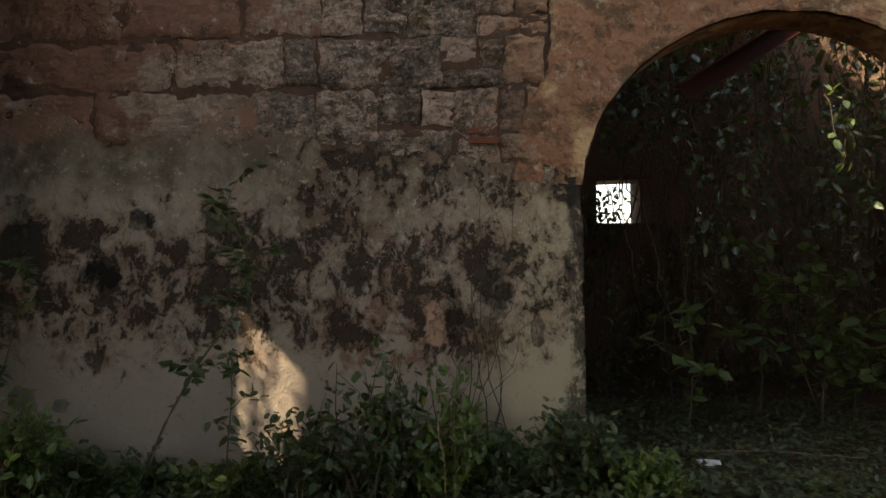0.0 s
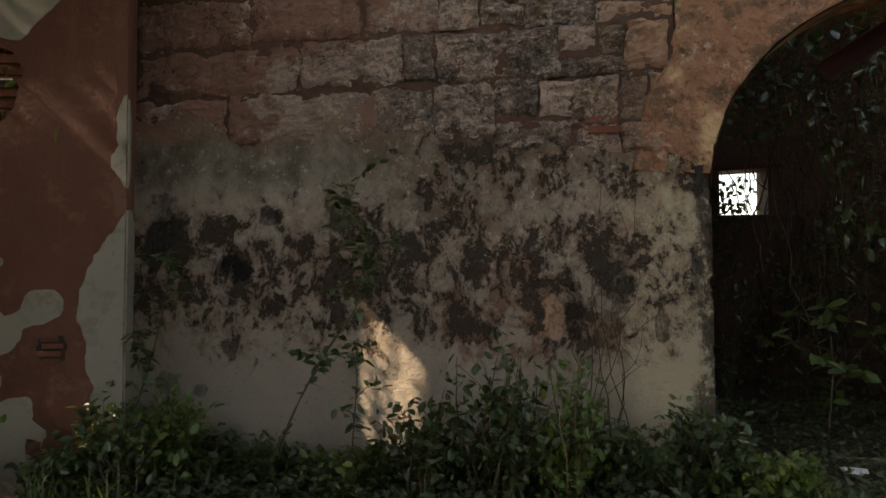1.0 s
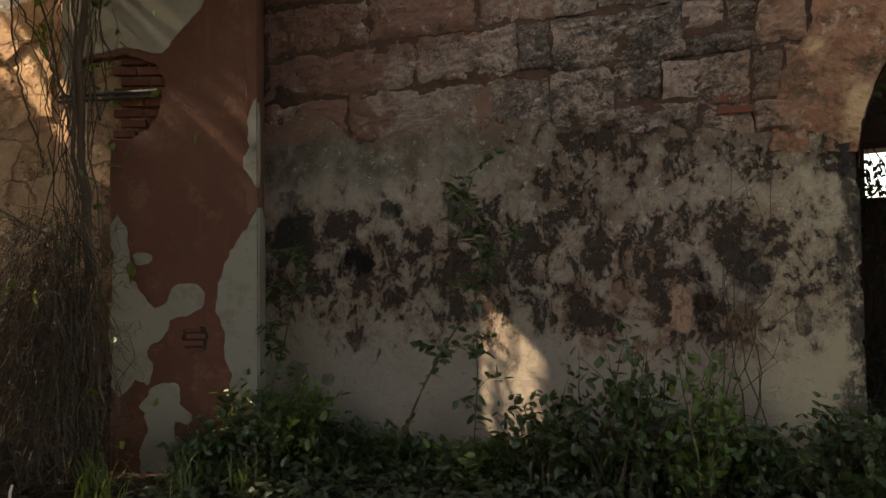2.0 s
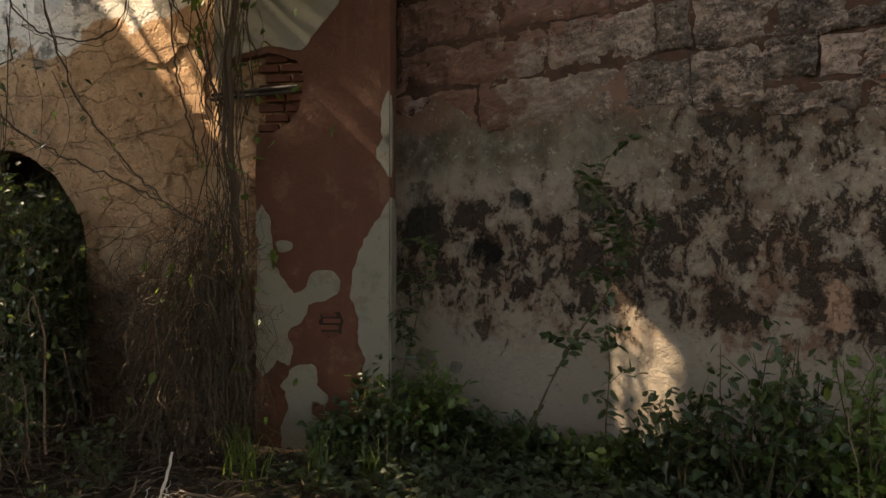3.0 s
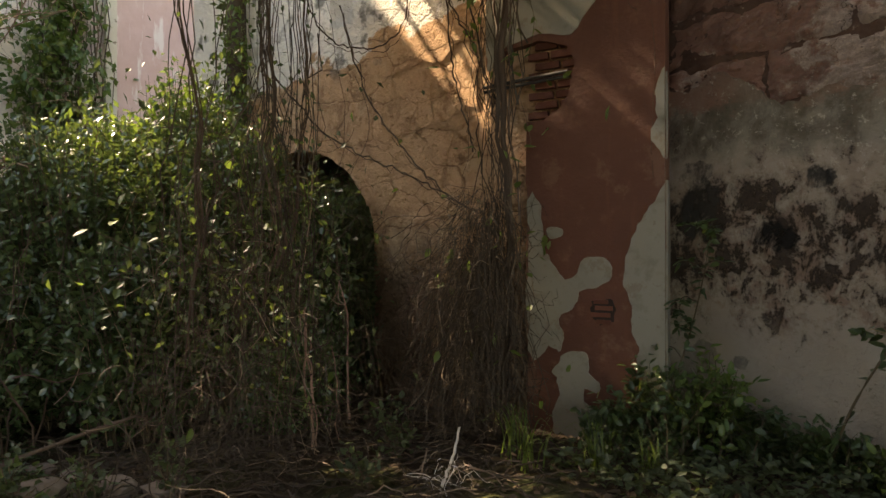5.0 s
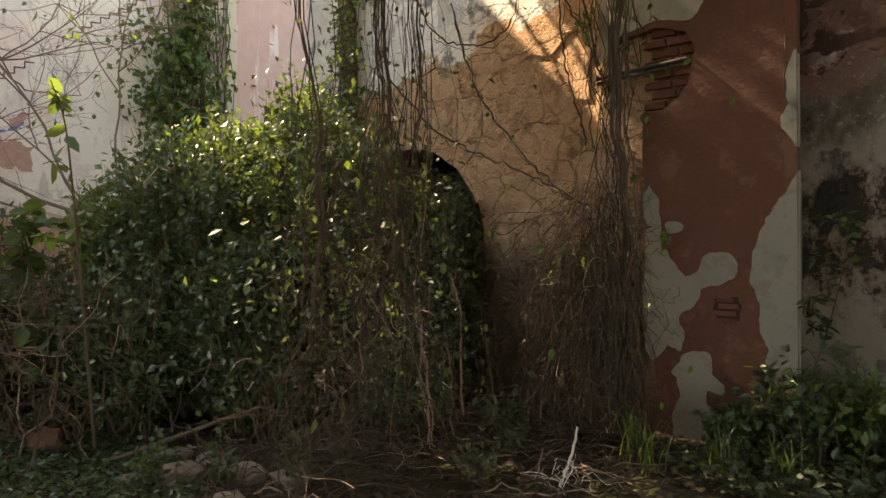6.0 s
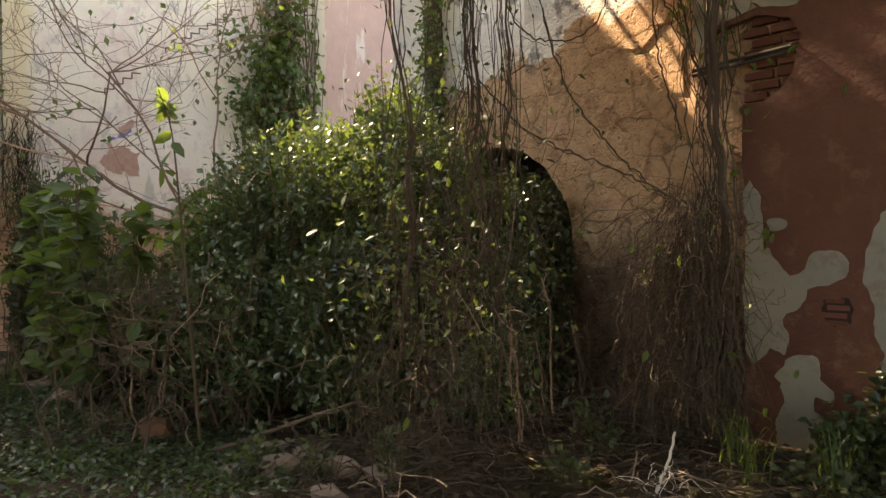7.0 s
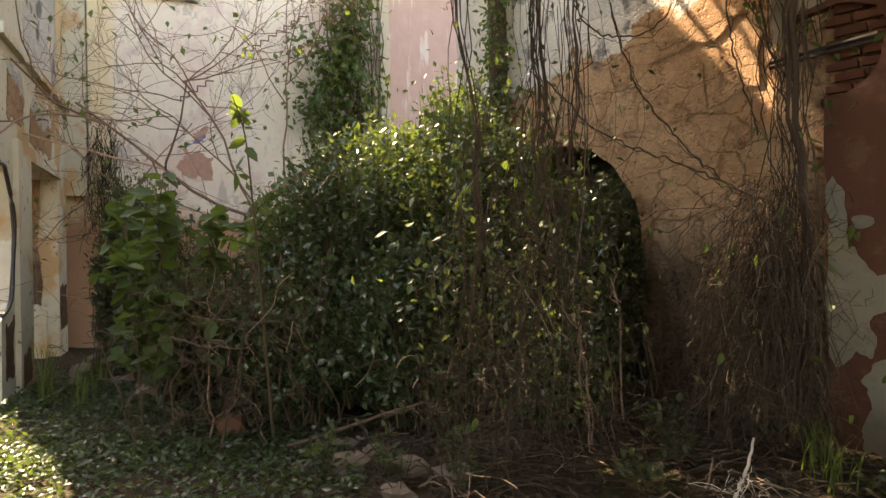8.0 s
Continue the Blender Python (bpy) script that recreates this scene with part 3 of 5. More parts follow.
def build_wall_north():
    line = arch_line(ARCH_X, ARCH_HALF, SPRING, RISE, 40)
    outline = [(-3.6, -0.2), (ARCH_X - ARCH_HALF, -0.2), *line, (ARCH_X + ARCH_HALF, -0.2), (6.5, -0.2), (6.5, 4.9), (-3.6, 4.9)]
    wall = tagged(part("wall_north", FACE_A.slab(outline, -0.03, -0.33), JOINT), "old masonry wall pierced by a wide round arch", "wall", kind="structure")
    # lower limewashed render, broken off along its upper edge
    low = [(-3.262, -0.1), (0.945, -0.1), (0.945, 2.15), (0.60, 2.23), (0.30, 2.22), (-0.05, 2.31), (-0.45, 2.30), (-0.9, 2.38), (-1.1, 2.52), (-1.35, 2.70), (-1.6, 2.62), (-1.8, 2.42), (-2.15, 2.40), (-2.45, 2.36), (-2.62, 2.58), (-2.9, 2.66), (-3.1, 2.56), (-3.262, 2.60)]
    edge = ragged(low, 0.06, 3.0, 0.018)
    edge = [(max(-3.262, min(0.949, x)), z) for x, z in edge]
    part("render", FACE_A.slab(edge, 0.026, -0.035), PLASTER, wall, "cream limewash with black mould and brown stains")
    # arch surround in ochre stucco
    coat = Acc()
    na, nw = 150, 26
    ang = np.linspace(0.07, math.pi - 0.07, na)
    vs = []
    for t in ang:
        reach = 0.50 + 0.12 * noise.noise(Vector((t * 4, 1.0, 3.0)))
        for w in np.linspace(0.0, 1.0, nw):
            r = 0.003 + reach * w
            x, z = ARCH_X - (ARCH_HALF + r) * math.cos(t), SPRING + (RISE + r) * math.sin(t)
            lip = -0.03 * (w > 0.97) - 0.012 * (w < 0.03)
            out = 0.030 + lip + 0.030 * noise.noise(Vector((x * 4.5, z * 4.5, 11))) + 0.020 * noise.noise(Vector((x * 12, z * 12, 12))) + 0.010 * noise.noise(Vector((x * 30, z * 30, 13)))
            vs.append((x + 0.012 * noise.noise(Vector((x * 9, z * 9, 15))), 4.22 - out, z + 0.012 * noise.noise(Vector((x * 9, z * 9, 16)))))
    coat.add(vs, [(i * nw + j, i * nw + j + 1, (i + 1) * nw + j + 1, (i + 1) * nw + j) for i in range(na - 1) for j in range(nw - 1)])
    part("arch_coat", coat, ARCH, wall, "rough ochre stucco round the arch")
    field = [(0.99, 2.56), (1.02, 2.86), (1.2, 3.25), (1.55, 3.6), (1.4, 3.9), (0.96, 3.9), (0.72, 3.6), (0.70, 2.9), (0.68, 2.5), (0.80, 2.26), (0.955, 2.24)]
    part("spandrel_render", FACE_A.slab(ragged(field, 0.08, 14.0, 0.025), 0.016, -0.035), ARCH, wall, "ochre stucco beside the arch")
    under_high = [(1.4, 3.92), (1.62, 3.62), (2.5, 3.8), (3.4, 3.62), (4.6, 3.2), (6.4, 3.2), (6.4, 4.6), (1.4, 4.6)]
    part("upper_render", FACE_A.slab(under_high, 0.012, -0.035), ARCH, wall, "ochre stucco above the arch")
    under_arch = Acc()
    ins = [(ARCH_X - (ARCH_HALF - 0.012) * math.cos(math.pi * i / 40), SPRING + (RISE - 0.012) * math.sin(math.pi * i / 40)) for i in range(41)]
    v = [(x, y, z) for x, z in ins for y in (4.21, 4.556)]
    under_arch.add(v, [(2 * i, 2 * i + 1, 2 * i + 3, 2 * i + 2) for i in range(40)])
    part("soffit", under_arch, ARCH, wall)
    # uneven mortar that fills the joints and smears over the edges of the stones
    bed = Acc()
    gx, gz = np.arange(-3.27, 0.74, 0.025), np.arange(2.05, 3.95, 0.025)
    vs = [(x, 4.22 - min(0.016, -0.012 + 0.006 * (x < -1.0) + 0.026 * noise.noise(Vector((x * 3.1, z * 4.2, 4))) + 0.016 * noise.noise(Vector((x * 15, z * 19, 6)))), z) for z in gz for x in gx]
    w = len(gx)
    bed.add(vs, [(j * w + i, j * w + i + 1, (j + 1) * w + i + 1, (j + 1) * w + i) for j in range(len(gz) - 1) for i in range(w - 1)])
    part("mortar_bed", bed, BEDDING, wall, smooth=True)
    # weathered blocks in uneven courses, smaller and rougher towards the arch
    courses = [
        (2.39, 2.765, [-3.27, -2.52, -1.42, -0.96, -0.52, 0.04, 0.36, 0.72]),
        (2.785, 3.145, [-3.27, -1.95, -1.18, -0.93, -0.42, -0.05, 0.40, 0.70]),
        (3.165, 3.53, [-3.27, -2.34, -1.5, -0.92, -0.60, -0.30, 0.20, 0.72]),
        (3.55, 3.92, [-3.27, -2.0, -1.12, -0.60, 0.22, 0.95]),
    ]
    blocks = []
    for z0, z1, cuts in courses:
        for x0, x1 in zip(cuts, cuts[1:]):
            foot = z0 if z0 > 2.5 or x0 < -1.1 else max(2.16, 2.36 - 0.12 * (x0 + 1.0))
            k = len(blocks)
            if x0 > -1.0 and (k * 17) % 4 == 0:
                zm = foot + (z1 - foot) * (0.42 + 0.2 * ((k * 5) % 4) / 4)
                blocks += [(x0, x1, foot, zm - 0.006), (x0, x0 + (x1 - x0) * 0.55, zm + 0.006, z1), (x0 + (x1 - x0) * 0.57, x1, zm + 0.01, z1)]
            else:
                blocks.append((x0, x1, foot, z1))
    for k, (x0, x1, z0, z1) in enumerate(blocks):
        rise = 0.012 * (x0 + 1.2) + 0.012 * math.sin(k * 2.7)
        rough = 0.45 + 0.4 * ((k * 29) % 7) / 7 + (0.5 if x0 > -1.0 else 0.0)
        bm = bmesh.new()
        g = 0.001 + 0.007 * ((k * 13) % 5) / 4
        nx, nz = max(5, int((x1 - x0) / 0.022)), max(6, int((z1 - z0) / 0.022))
        proud = 0.016 + 0.022 * ((k * 37) % 11) / 11
        grid = []
        for j in range(nz + 1):
            row = []
            for i in range(nx + 1):
                x = x0 + g + (x1 - x0 - 2 * g) * i / nx
                z = z0 + rise + g + (z1 - z0 - 2 * g) * j / nz
                near = min(i, nx - i, j, nz - j)
                w = noise.noise_vector(Vector((x * 5, z * 5, k * 0.3))) * 0.030 + noise.noise_vector(Vector((x * 19, z * 19, k))) * 0.018
                wear = 0.020 * max(0.0, noise.noise(Vector((x * 4.3, z * 4.3, k * 1.7))) + 0.1) * (1.6 if near < 3 else 0.6)
                d = proud - (0.030, 0.014, 0.005, 0.0)[min(near, 3)] - wear + rough * (noise.noise(Vector((x * 6, z * 9, 2))) * 0.034 + noise.noise(Vector((x * 13, z * 24, 5))) * 0.028 + noise.noise(Vector((x * 34, z * 44, 9))) * 0.016)
                row.append(bm.verts.new((x + w.x * (1.0 if near == 0 else 0.5), 4.22 - max(d, -0.012), z + w.z * (1.0 if near == 0 else 0.5))))
            grid.append(row)
        for j in range(nz):
            for i in range(nx):
                bm.faces.new((grid[j][i], grid[j][i + 1], grid[j + 1][i + 1], grid[j + 1][i]))
        rimv = grid[0] + [r[-1] for r in grid[1:]] + grid[-1][-2::-1] + [r[0] for r in grid[-2:0:-1]]
        back = [bm.verts.new((v.co.x, 4.258, v.co.z)) for v in rimv]
        for i in range(len(rimv)):
            j = (i + 1) % len(rimv)
            bm.faces.new((rimv[j], rimv[i], back[i], back[j]))
        part("stone", bm, ASHLAR, wall)
    # two thin bricks where a fixing was torn out
    for z, x0, x1 in ((2.45, 0.10, 0.34), (2.375, 0.14, 0.36)):
        part("brick", FACE_A.slab(ragged([(x0, z), (x1, z), (x1, z + 0.05), (x0, z + 0.05)], 0.008, 7.0 + z, 0.02), 0.028, -0.02), BRICK, wall)
    return wall


WALL_A = build_wall_north()

# ---- pier and the sunlit wall of the court ----
FACE_B = Plane((-8.6, 2.89), (-3.06, 3.555))


FACE_P = Plane((-3.95, 3.36), (-3.10, 3.66))


def build_pier():
    core = [(-4.27, -0.2), (-3.0, -0.2), (-3.0, 4.9), (-4.27, 4.9)]
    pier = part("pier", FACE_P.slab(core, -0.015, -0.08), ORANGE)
    tagged(pier, "rust-red plastered masonry pier with bare brick patches", "pier", kind="structure")
    a, b = FACE_P.at(-2.986, 0, 0.05), (-3.27, 4.23)
    ret = Acc()
    q = [(a[0], a[1]), b, (b[0] - 0.4, b[1] + 0.3), (a[0] - 0.8, a[1] - 0.15)]
    ret.add([(x, y, z) for z in (-0.2, 4.9) for x, y in q], [(0, 1, 5, 4), (1, 2, 6, 5), (2, 3, 7, 6), (3, 0, 4, 7), (4, 5, 6, 7)])
    part("pier_return", ret, RUST, pier)
    skin = [(-3.95, -0.1), (-2.985, -0.1), (-2.985, 4.6), (-4.272, 4.6), (-4.272, 2.80), (-4.12, 2.90), (-3.86, 2.95), (-3.65, 2.88), (-3.585, 2.76), (-3.61, 2.64), (-3.63, 2.52), (-3.70, 2.42), (-3.84, 2.34), (-3.95, 2.34)]
    sk = [(max(-4.272, min(-2.985, x)), z) for x, z in ragged(skin, 0.012, 5.0, 0.03)]
    part("render_coat", FACE_P.slab(sk, 0.062, -0.03), RUST, pier, "rust-red painted render")
    patches = [
        [(-4.27, 4.55), (-3.30, 4.55), (-3.33, 3.45), (-3.40, 3.22), (-3.52, 3.08), (-3.62, 2.96), (-3.86, 2.99), (-4.10, 2.95), (-4.27, 2.86)],
        [(-3.94, 1.75), (-3.84, 1.70), (-3.82, 1.38), (-3.795, 1.335), (-3.745, 1.24), (-3.673, 1.14), (-3.565, 1.195), (-3.55, 1.265), (-3.474, 1.31), (-3.384, 1.30), (-3.334, 1.23), (-3.361, 1.145), (-3.459, 1.075), (-3.565, 1.04), (-3.571, 0.98), (-3.642, 0.90), (-3.704, 0.88), (-3.72, 0.79), (-3.682, 0.74), (-3.704, 0.63), (-3.72, 0.60), (-3.80, 0.66), (-3.83, 0.60), (-3.94, 0.60)],
        [(-3.704, 0.545), (-3.682, 0.587), (-3.535, 0.621), (-3.483, 0.569), (-3.489, 0.461), (-3.429, 0.405), (-3.444, 0.328), (-3.52, 0.336), (-3.535, 0.243), (-3.474, 0.203), (-3.43, 0.146), (-3.46, 0.036), (-3.49, -0.06), (-3.72, -0.06), (-3.751, 0.16), (-3.689, 0.275), (-3.72, 0.413), (-3.767, 0.456)],
        [(-3.798, 1.514), (-3.751, 1.529), (-3.694, 1.507), (-3.713, 1.451), (-3.783, 1.445)],
        [(-2.9, 1.86), (-3.02, 1.78), (-3.07, 1.66), (-3.166, 1.53), (-3.224, 1.41), (-3.244, 1.26), (-3.238, 1.11), (-3.195, 0.962), (-3.21, 0.782), (-3.167, 0.665), (-3.167, 0.53), (-3.124, 0.489), (-3.15, 0.36), (-3.16, 0.2), (-3.10, 0.05), (-3.10, -0.08), (-2.9, -0.08)],
        [(-2.97, 2.62), (-3.03, 2.56), (-3.05, 2.40), (-3.02, 2.28), (-2.97, 2.24)],
        [(-2.97, 2.3), (-3.04, 2.24), (-3.06, 2.12), (-3.01, 2.04), (-2.97, 2.0)],
    ]
    for i, p in enumerate(patches):
        e = [(max(-4.271, min(-2.986, x)), z) for x, z in ragged(rounded(p, 2) if len(p) > 12 else rounded(p), 0.030, 20.0 + i, 0.010)]
        part("skim_patch", FACE_P.slab(e, 0.069, 0.06), PALE, pier, "pale olive skim coat")
    # skim on the return, beside the mouldy wall
    face_r = Plane((-2.962, 3.66), (-3.268, 4.23))
    for i, p in enumerate(([(3.66, -0.05), (4.20, -0.05), (4.20, 1.80), (3.9, 1.86), (3.66, 1.84)], [(3.66, 2.0), (3.8, 2.1), (3.82, 2.5), (3.66, 2.6)])):
        part("skim_patch", face_r.slab(ragged(p, 0.02, 40.0 + i, 0.03), 0.004, -0.01), PALE, pier, "pale olive skim coat")
    # bare brickwork
    row = 0
    for z in np.arange(2.36, 2.90, 0.075):
        x = -3.95 + 0.05 * (row % 2)
        while x < -3.58:
            w = 0.15 + 0.05 * ((row * 7) % 3) / 3
            if abs(z - 2.63) > 0.03:
                part("brick", FACE_P.slab([(x, z), (x + w, z), (x + w - 0.006, z + 0.052), (x + 0.004, z + 0.050)], 0.034 - 0.012 * (row % 3) / 2, -0.03), BRICK, pier)
            x += w + 0.02
        row += 1
    # Flat patch with the shade of a broken hollow put into its dark colour.
    dark = [(-3.49, 0.88), (-3.47, 1.00), (-3.33, 1.00), (-3.30, 0.92), (-3.32, 0.83), (-3.42, 0.80)]
    part("broken_hollow_shade", FACE_P.slab(ragged(dark, 0.045, 3.3, 0.012), 0.066, 0.05), mat_plain("shaded_hollow", (0.012, 0.008, 0.006), (0.05, 0.028, 0.02), 0.95), pier)
    for i, (z, x0, x1) in enumerate(((0.825, -3.44, -3.34), (0.875, -3.48, -3.345), (0.925, -3.45, -3.33), (0.97, -3.46, -3.36))):
        part("brick", FACE_P.slab([(x0, z), (x1, z), (x1, z + 0.03), (x0, z + 0.032)], 0.076, 0.05), BRICK, pier)
    rod = Acc()
    for dz in (0.0, 0.035):
        rod.tube([FACE_P.at(-4.28, 2.60 + dz, 0.08), FACE_P.at(-3.95, 2.625 + dz, 0.085), FACE_P.at(-3.64, 2.645 + dz, 0.08)], 0.014, 8)
    under(part("pipe", rod, PIPE), tagged(pier))
    # cracks run down near the corner
    for pts in ([(-3.06, 4.0), (-3.10, 3.5), (-3.07, 3.0), (-3.05, 2.7), (-3.07, 2.1), (-3.06, 1.85)], [(-3.22, 3.9), (-3.24, 3.2), (-3.17, 3.05)]):
        line = spline([FACE_P.at(x, z, 0.063) for x, z in pts], 40) + RNG.normal(0, 0.003, (40, 3))[: len(spline([FACE_P.at(x, z, 0.063) for x, z in pts], 40))]
        c = Acc()
        c.tube(line, 0.0035, 4)
        part("crack", c, JOINT, pier)


build_pier()


def build_wall_b():
    ring = arch_line(-7.05, 1.25, 1.45, 0.98, 28)
    lower = [(-9.2, -0.2), (-8.3, -0.2), *ring, (-5.8, -0.2), (-4.26, -0.2), (-4.26, 3.62), (-9.2, 3.62)]
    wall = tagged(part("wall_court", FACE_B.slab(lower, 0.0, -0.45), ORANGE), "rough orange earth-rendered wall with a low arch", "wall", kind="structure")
    for x0, x1, z0, z1 in ((-9.2, -6.46, 3.62, 5.6), (-6.12, -4.26, 3.62, 5.6), (-6.46, -6.12, 4.25, 5.6)):
        part("upper_masonry", FACE_B.slab([(x0, z0), (x1, z0), (x1, z1), (x0, z1)], 0.0, -0.45), ORANGE, wall)
    # bright broken edge of render round the arch
    inner = [(-7.05 - 1.25 * math.cos(math.pi * i / 28), 1.45 + 0.98 * math.sin(math.pi * i / 28)) for i in range(12, 26)]
    outer = [(-7.05 - 1.36 * math.cos(math.pi * i / 28), 1.45 + 1.10 * math.sin(math.pi * i / 28)) for i in range(25, 11, -1)]
    part("arch_edge", FACE_B.slab(ragged(inner + outer, 0.02, 12.0, 0.05), 0.03, -0.02), ORANGE, wall)
    # proud remains of render with broken edges
    for i, p in enumerate(([(-5.75, 2.42), (-5.05, 2.46), (-5.05, 2.86), (-5.3, 2.92), (-5.8, 2.83)], [(-5.0, 2.5), (-4.55, 2.55), (-4.52, 2.95), (-5.0, 2.9)],
                           [(-5.6, 1.9), (-4.9, 2.0), (-4.8, 2.38), (-5.7, 2.33)], [(-6.0, 3.02), (-4.9, 3.05), (-4.6, 3.3), (-5.2, 3.5), (-6.0, 3.4)], [(-5.7, 1.2), (-4.9, 1.3), (-4.85, 1.8), (-5.6, 1.75)])):
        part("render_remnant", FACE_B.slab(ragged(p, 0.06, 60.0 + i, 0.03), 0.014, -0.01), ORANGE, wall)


build_wall_b()


def build_far_walls():
    c = Plane((-12.0, -6.0), (-12.0, 9.0))
    # Steps in its unseen top edge are added to shade parts of the court.
    far = tagged(part("wall_west", c.slab([(-6, -0.3), (2.62, -0.3), (2.62, 8.2), (1.35, 8.15), (1.3, 10.2), (0.26, 10.2), (0.2, 7.1), (-0.12, 7.0), (-0.25, 6.25), (-1.45, 6.25), (-1.5, 8.7), (-3.5, 8.7), (-3.55, 3.4), (-6, 3.4)], 0.0, -0.5), FARWALL), "tall faded white and pink limewashed wall", "wall", kind="structure")
    part("pink_bay", c.slab([(2.62, -0.3), (9, -0.3), (9, 8.3), (2.62, 8.2)], 0.05, -0.5), PINK, far, "pink streaked limewash")
    part("corner_strip", c.slab([(2.50, -0.3), (2.66, -0.3), (2.66, 7.9), (2.50, 7.9)], 0.12, 0.0), CREAM, far)
    # the scar of a vanished staircase
    zig = Acc()
    for y, z, steps in ((-0.72, 3.70, 4), (0.14, 4.42, 9)):
        for i in range(steps):
            for a, b in (((y, z), (y, z + 0.092)), ((y, z + 0.092), (y + 0.125, z + 0.092))):
                zig.tube([c.at(a[0], a[1], 0.004), c.at(b[0], b[1], 0.004)], 0.010, 4)
            y, z = y + 0.125, z + 0.092
    part("stair_scar", zig, mat_plain("dark_scar", (0.10, 0.06, 0.05), (0.22, 0.14, 0.11), 0.95), far, "dark stepped scar of a lost stair")
    for mat, p, k in ((BLUE, [(-0.66, 3.06), (-0.40, 3.00), (-0.33, 3.12), (-0.52, 3.20)], 1), (REDPAINT, [(-0.78, 2.72), (-0.60, 2.50), (-0.25, 2.55), (-0.22, 2.84), (-0.40, 2.98), (-0.68, 2.96)], 2), (REDPAINT, [(-0.58, 3.21), (-0.42, 3.15), (-0.38, 3.28), (-0.5, 3.33)], 3)):
        part("paint_patch", c.slab(ragged(p, 0.16, 71.0 + k, 0.02), 0.006 + 0.001 * k, -0.01), mat, far)
    part("cornice", c.slab([(-1.9, 5.28), (-0.42, 5.28), (-0.42, 5.5), (-1.9, 5.5)], 0.10, -0.01), ORANGE, far, "broken terracotta band")
    for y0, y1, d, m in ((-2.30, -2.02, 0.28, CREAM), (-2.0, -1.86, 0.16, FARWALL)):
        part("pilaster", c.slab([(y0, 2.2), (y1, 2.2), (y1, 6.2), (y0, 6.2)], d, 0.0), m, far)
    # low building with a doorway
    d = Plane((-6.0, -2.3), (-12.0, -2.3))
    d.n = -d.n if d.n[1] < 0 else d.n
    head = [(-9.052, 2.36), (-11.05, 2.36), (-11.05, -0.2), (-11.75, -0.2), (-11.75, 3.42), (-9.052, 3.42)]
    side = tagged(part("wall_south", d.slab(head, 0.0, -0.55), CREAM), "cream limewashed wall with a doorless opening", "wall", kind="structure")
    near = [(-7.85, -0.2), (-9.05, -0.2), (-9.05, 3.42), (-7.85, 3.42), (-7.85, 2.3), (-8.15, 2.15), (-8.36, 1.5), (-8.15, 0.9), (-7.85, 0.75)]
    part("end_pier", d.slab(near, 0.0, -0.11), CREAM, side, "cream limewashed end pier with an oval window")
    part("door_surround", d.slab(ragged([(-8.42, -0.1), (-9.052, -0.1), (-9.052, 2.52), (-8.42, 2.52)], 0.012, 88.0, 0.05), 0.05, -0.01), CREAM, side, "worn cream plaster door surround")
    part("door_surround", d.slab(ragged([(-9.04, 2.37), (-11.1, 2.37), (-11.1, 2.5), (-9.04, 2.52)], 0.012, 89.0, 0.05), 0.05, -0.01), CREAM, side, "worn cream plaster door head")
    for i, (x0, x1) in enumerate(((-7.85, -9.0), (-9.02, -10.4), (-10.42, -11.8))):
        part("ledge", d.slab(ragged([(x0, 3.40), (x1, 3.40), (x1, 3.50 - 0.02 * i), (x0, 3.51)], 0.03, 90.0 + i, 0.05), 0.06 + 0.01 * i, -0.3), CREAM, side)
    part("upper_stub", d.slab(ragged([(-9.5, 3.5), (-11.75, 3.5), (-11.75, 5.6), (-10.2, 5.5), (-9.6, 5.2)], 0.05, 95.0, 0.06), -0.10, -0.5), ORANGE, side, "broken orange masonry stub")
    part("upper_wall", d.slab(ragged([(-7.85, 3.5), (-9.1, 3.5), (-9.15, 4.4), (-8.9, 5.0), (-7.85, 5.2)], 0.04, 97.0, 0.06), -0.03, -0.11), CREAM, side)
    jamb = Plane((-11.05, -2.9), (-11.05, -2.3))
    part("jamb", jamb.slab(ragged([(-2.84, -0.05), (-2.53, -0.05), (-2.50, 0.9), (-2.55, 1.5), (-2.49, 2.34), (-2.84, 2.34)], 0.02, 98.0, 0.03), 0.03, -0.01), ORANGE, side, "bare orange brick door jamb")
    part("jamb_block", jamb.slab(ragged([(-2.80, -0.05), (-2.42, -0.05), (-2.44, 0.62), (-2.55, 0.70), (-2.80, 0.68)], 0.02, 99.0, 0.03), 0.14, -0.01), CREAM, side, "broken cream block at the foot of the jamb")
    for i, (x0, x1, z0, z1) in enumerate(((-8.0, -8.35, 0.2, 0.7), (-8.2, -8.95, 2.7, 3.25), (-11.15, -11.65, 0.3, 0.9), (-9.3, -10.6, 2.6, 3.1), (-8.5, -8.9, 0.05, 0.35))):
        part("bare_patch", d.slab(ragged([(x0, z0), (x1, z0), (x1, z1), (x0, z1)], 0.10, 80.0 + i, 0.03), 0.056 if i == 4 else 0.008, -0.02), ORANGE, side, "bare orange patch")
    hoop = Acc()
    arc = np.linspace(-1.75, 1.75, 24)
    hoop.tube([(-7.86 - 0.47 * math.cos(a), -2.28 + 0.008 * math.sin(5 * a), 1.5 + 0.70 * math.sin(a)) for a in arc], 0.02, 6)
    part("window_rim", hoop, PIPE, side, "dark iron rim of an oval window")
    back = Plane((-14.0, -5.5), (-6.0, -5.5))
    tagged(part("wall_outer", back.slab([(-14, -0.3), (-6, -0.3), (-6, 4.0), (-14, 4.0)], 0.0, -0.4), CREAM), "plain limewashed back wall", "wall", kind="structure")


build_far_walls()


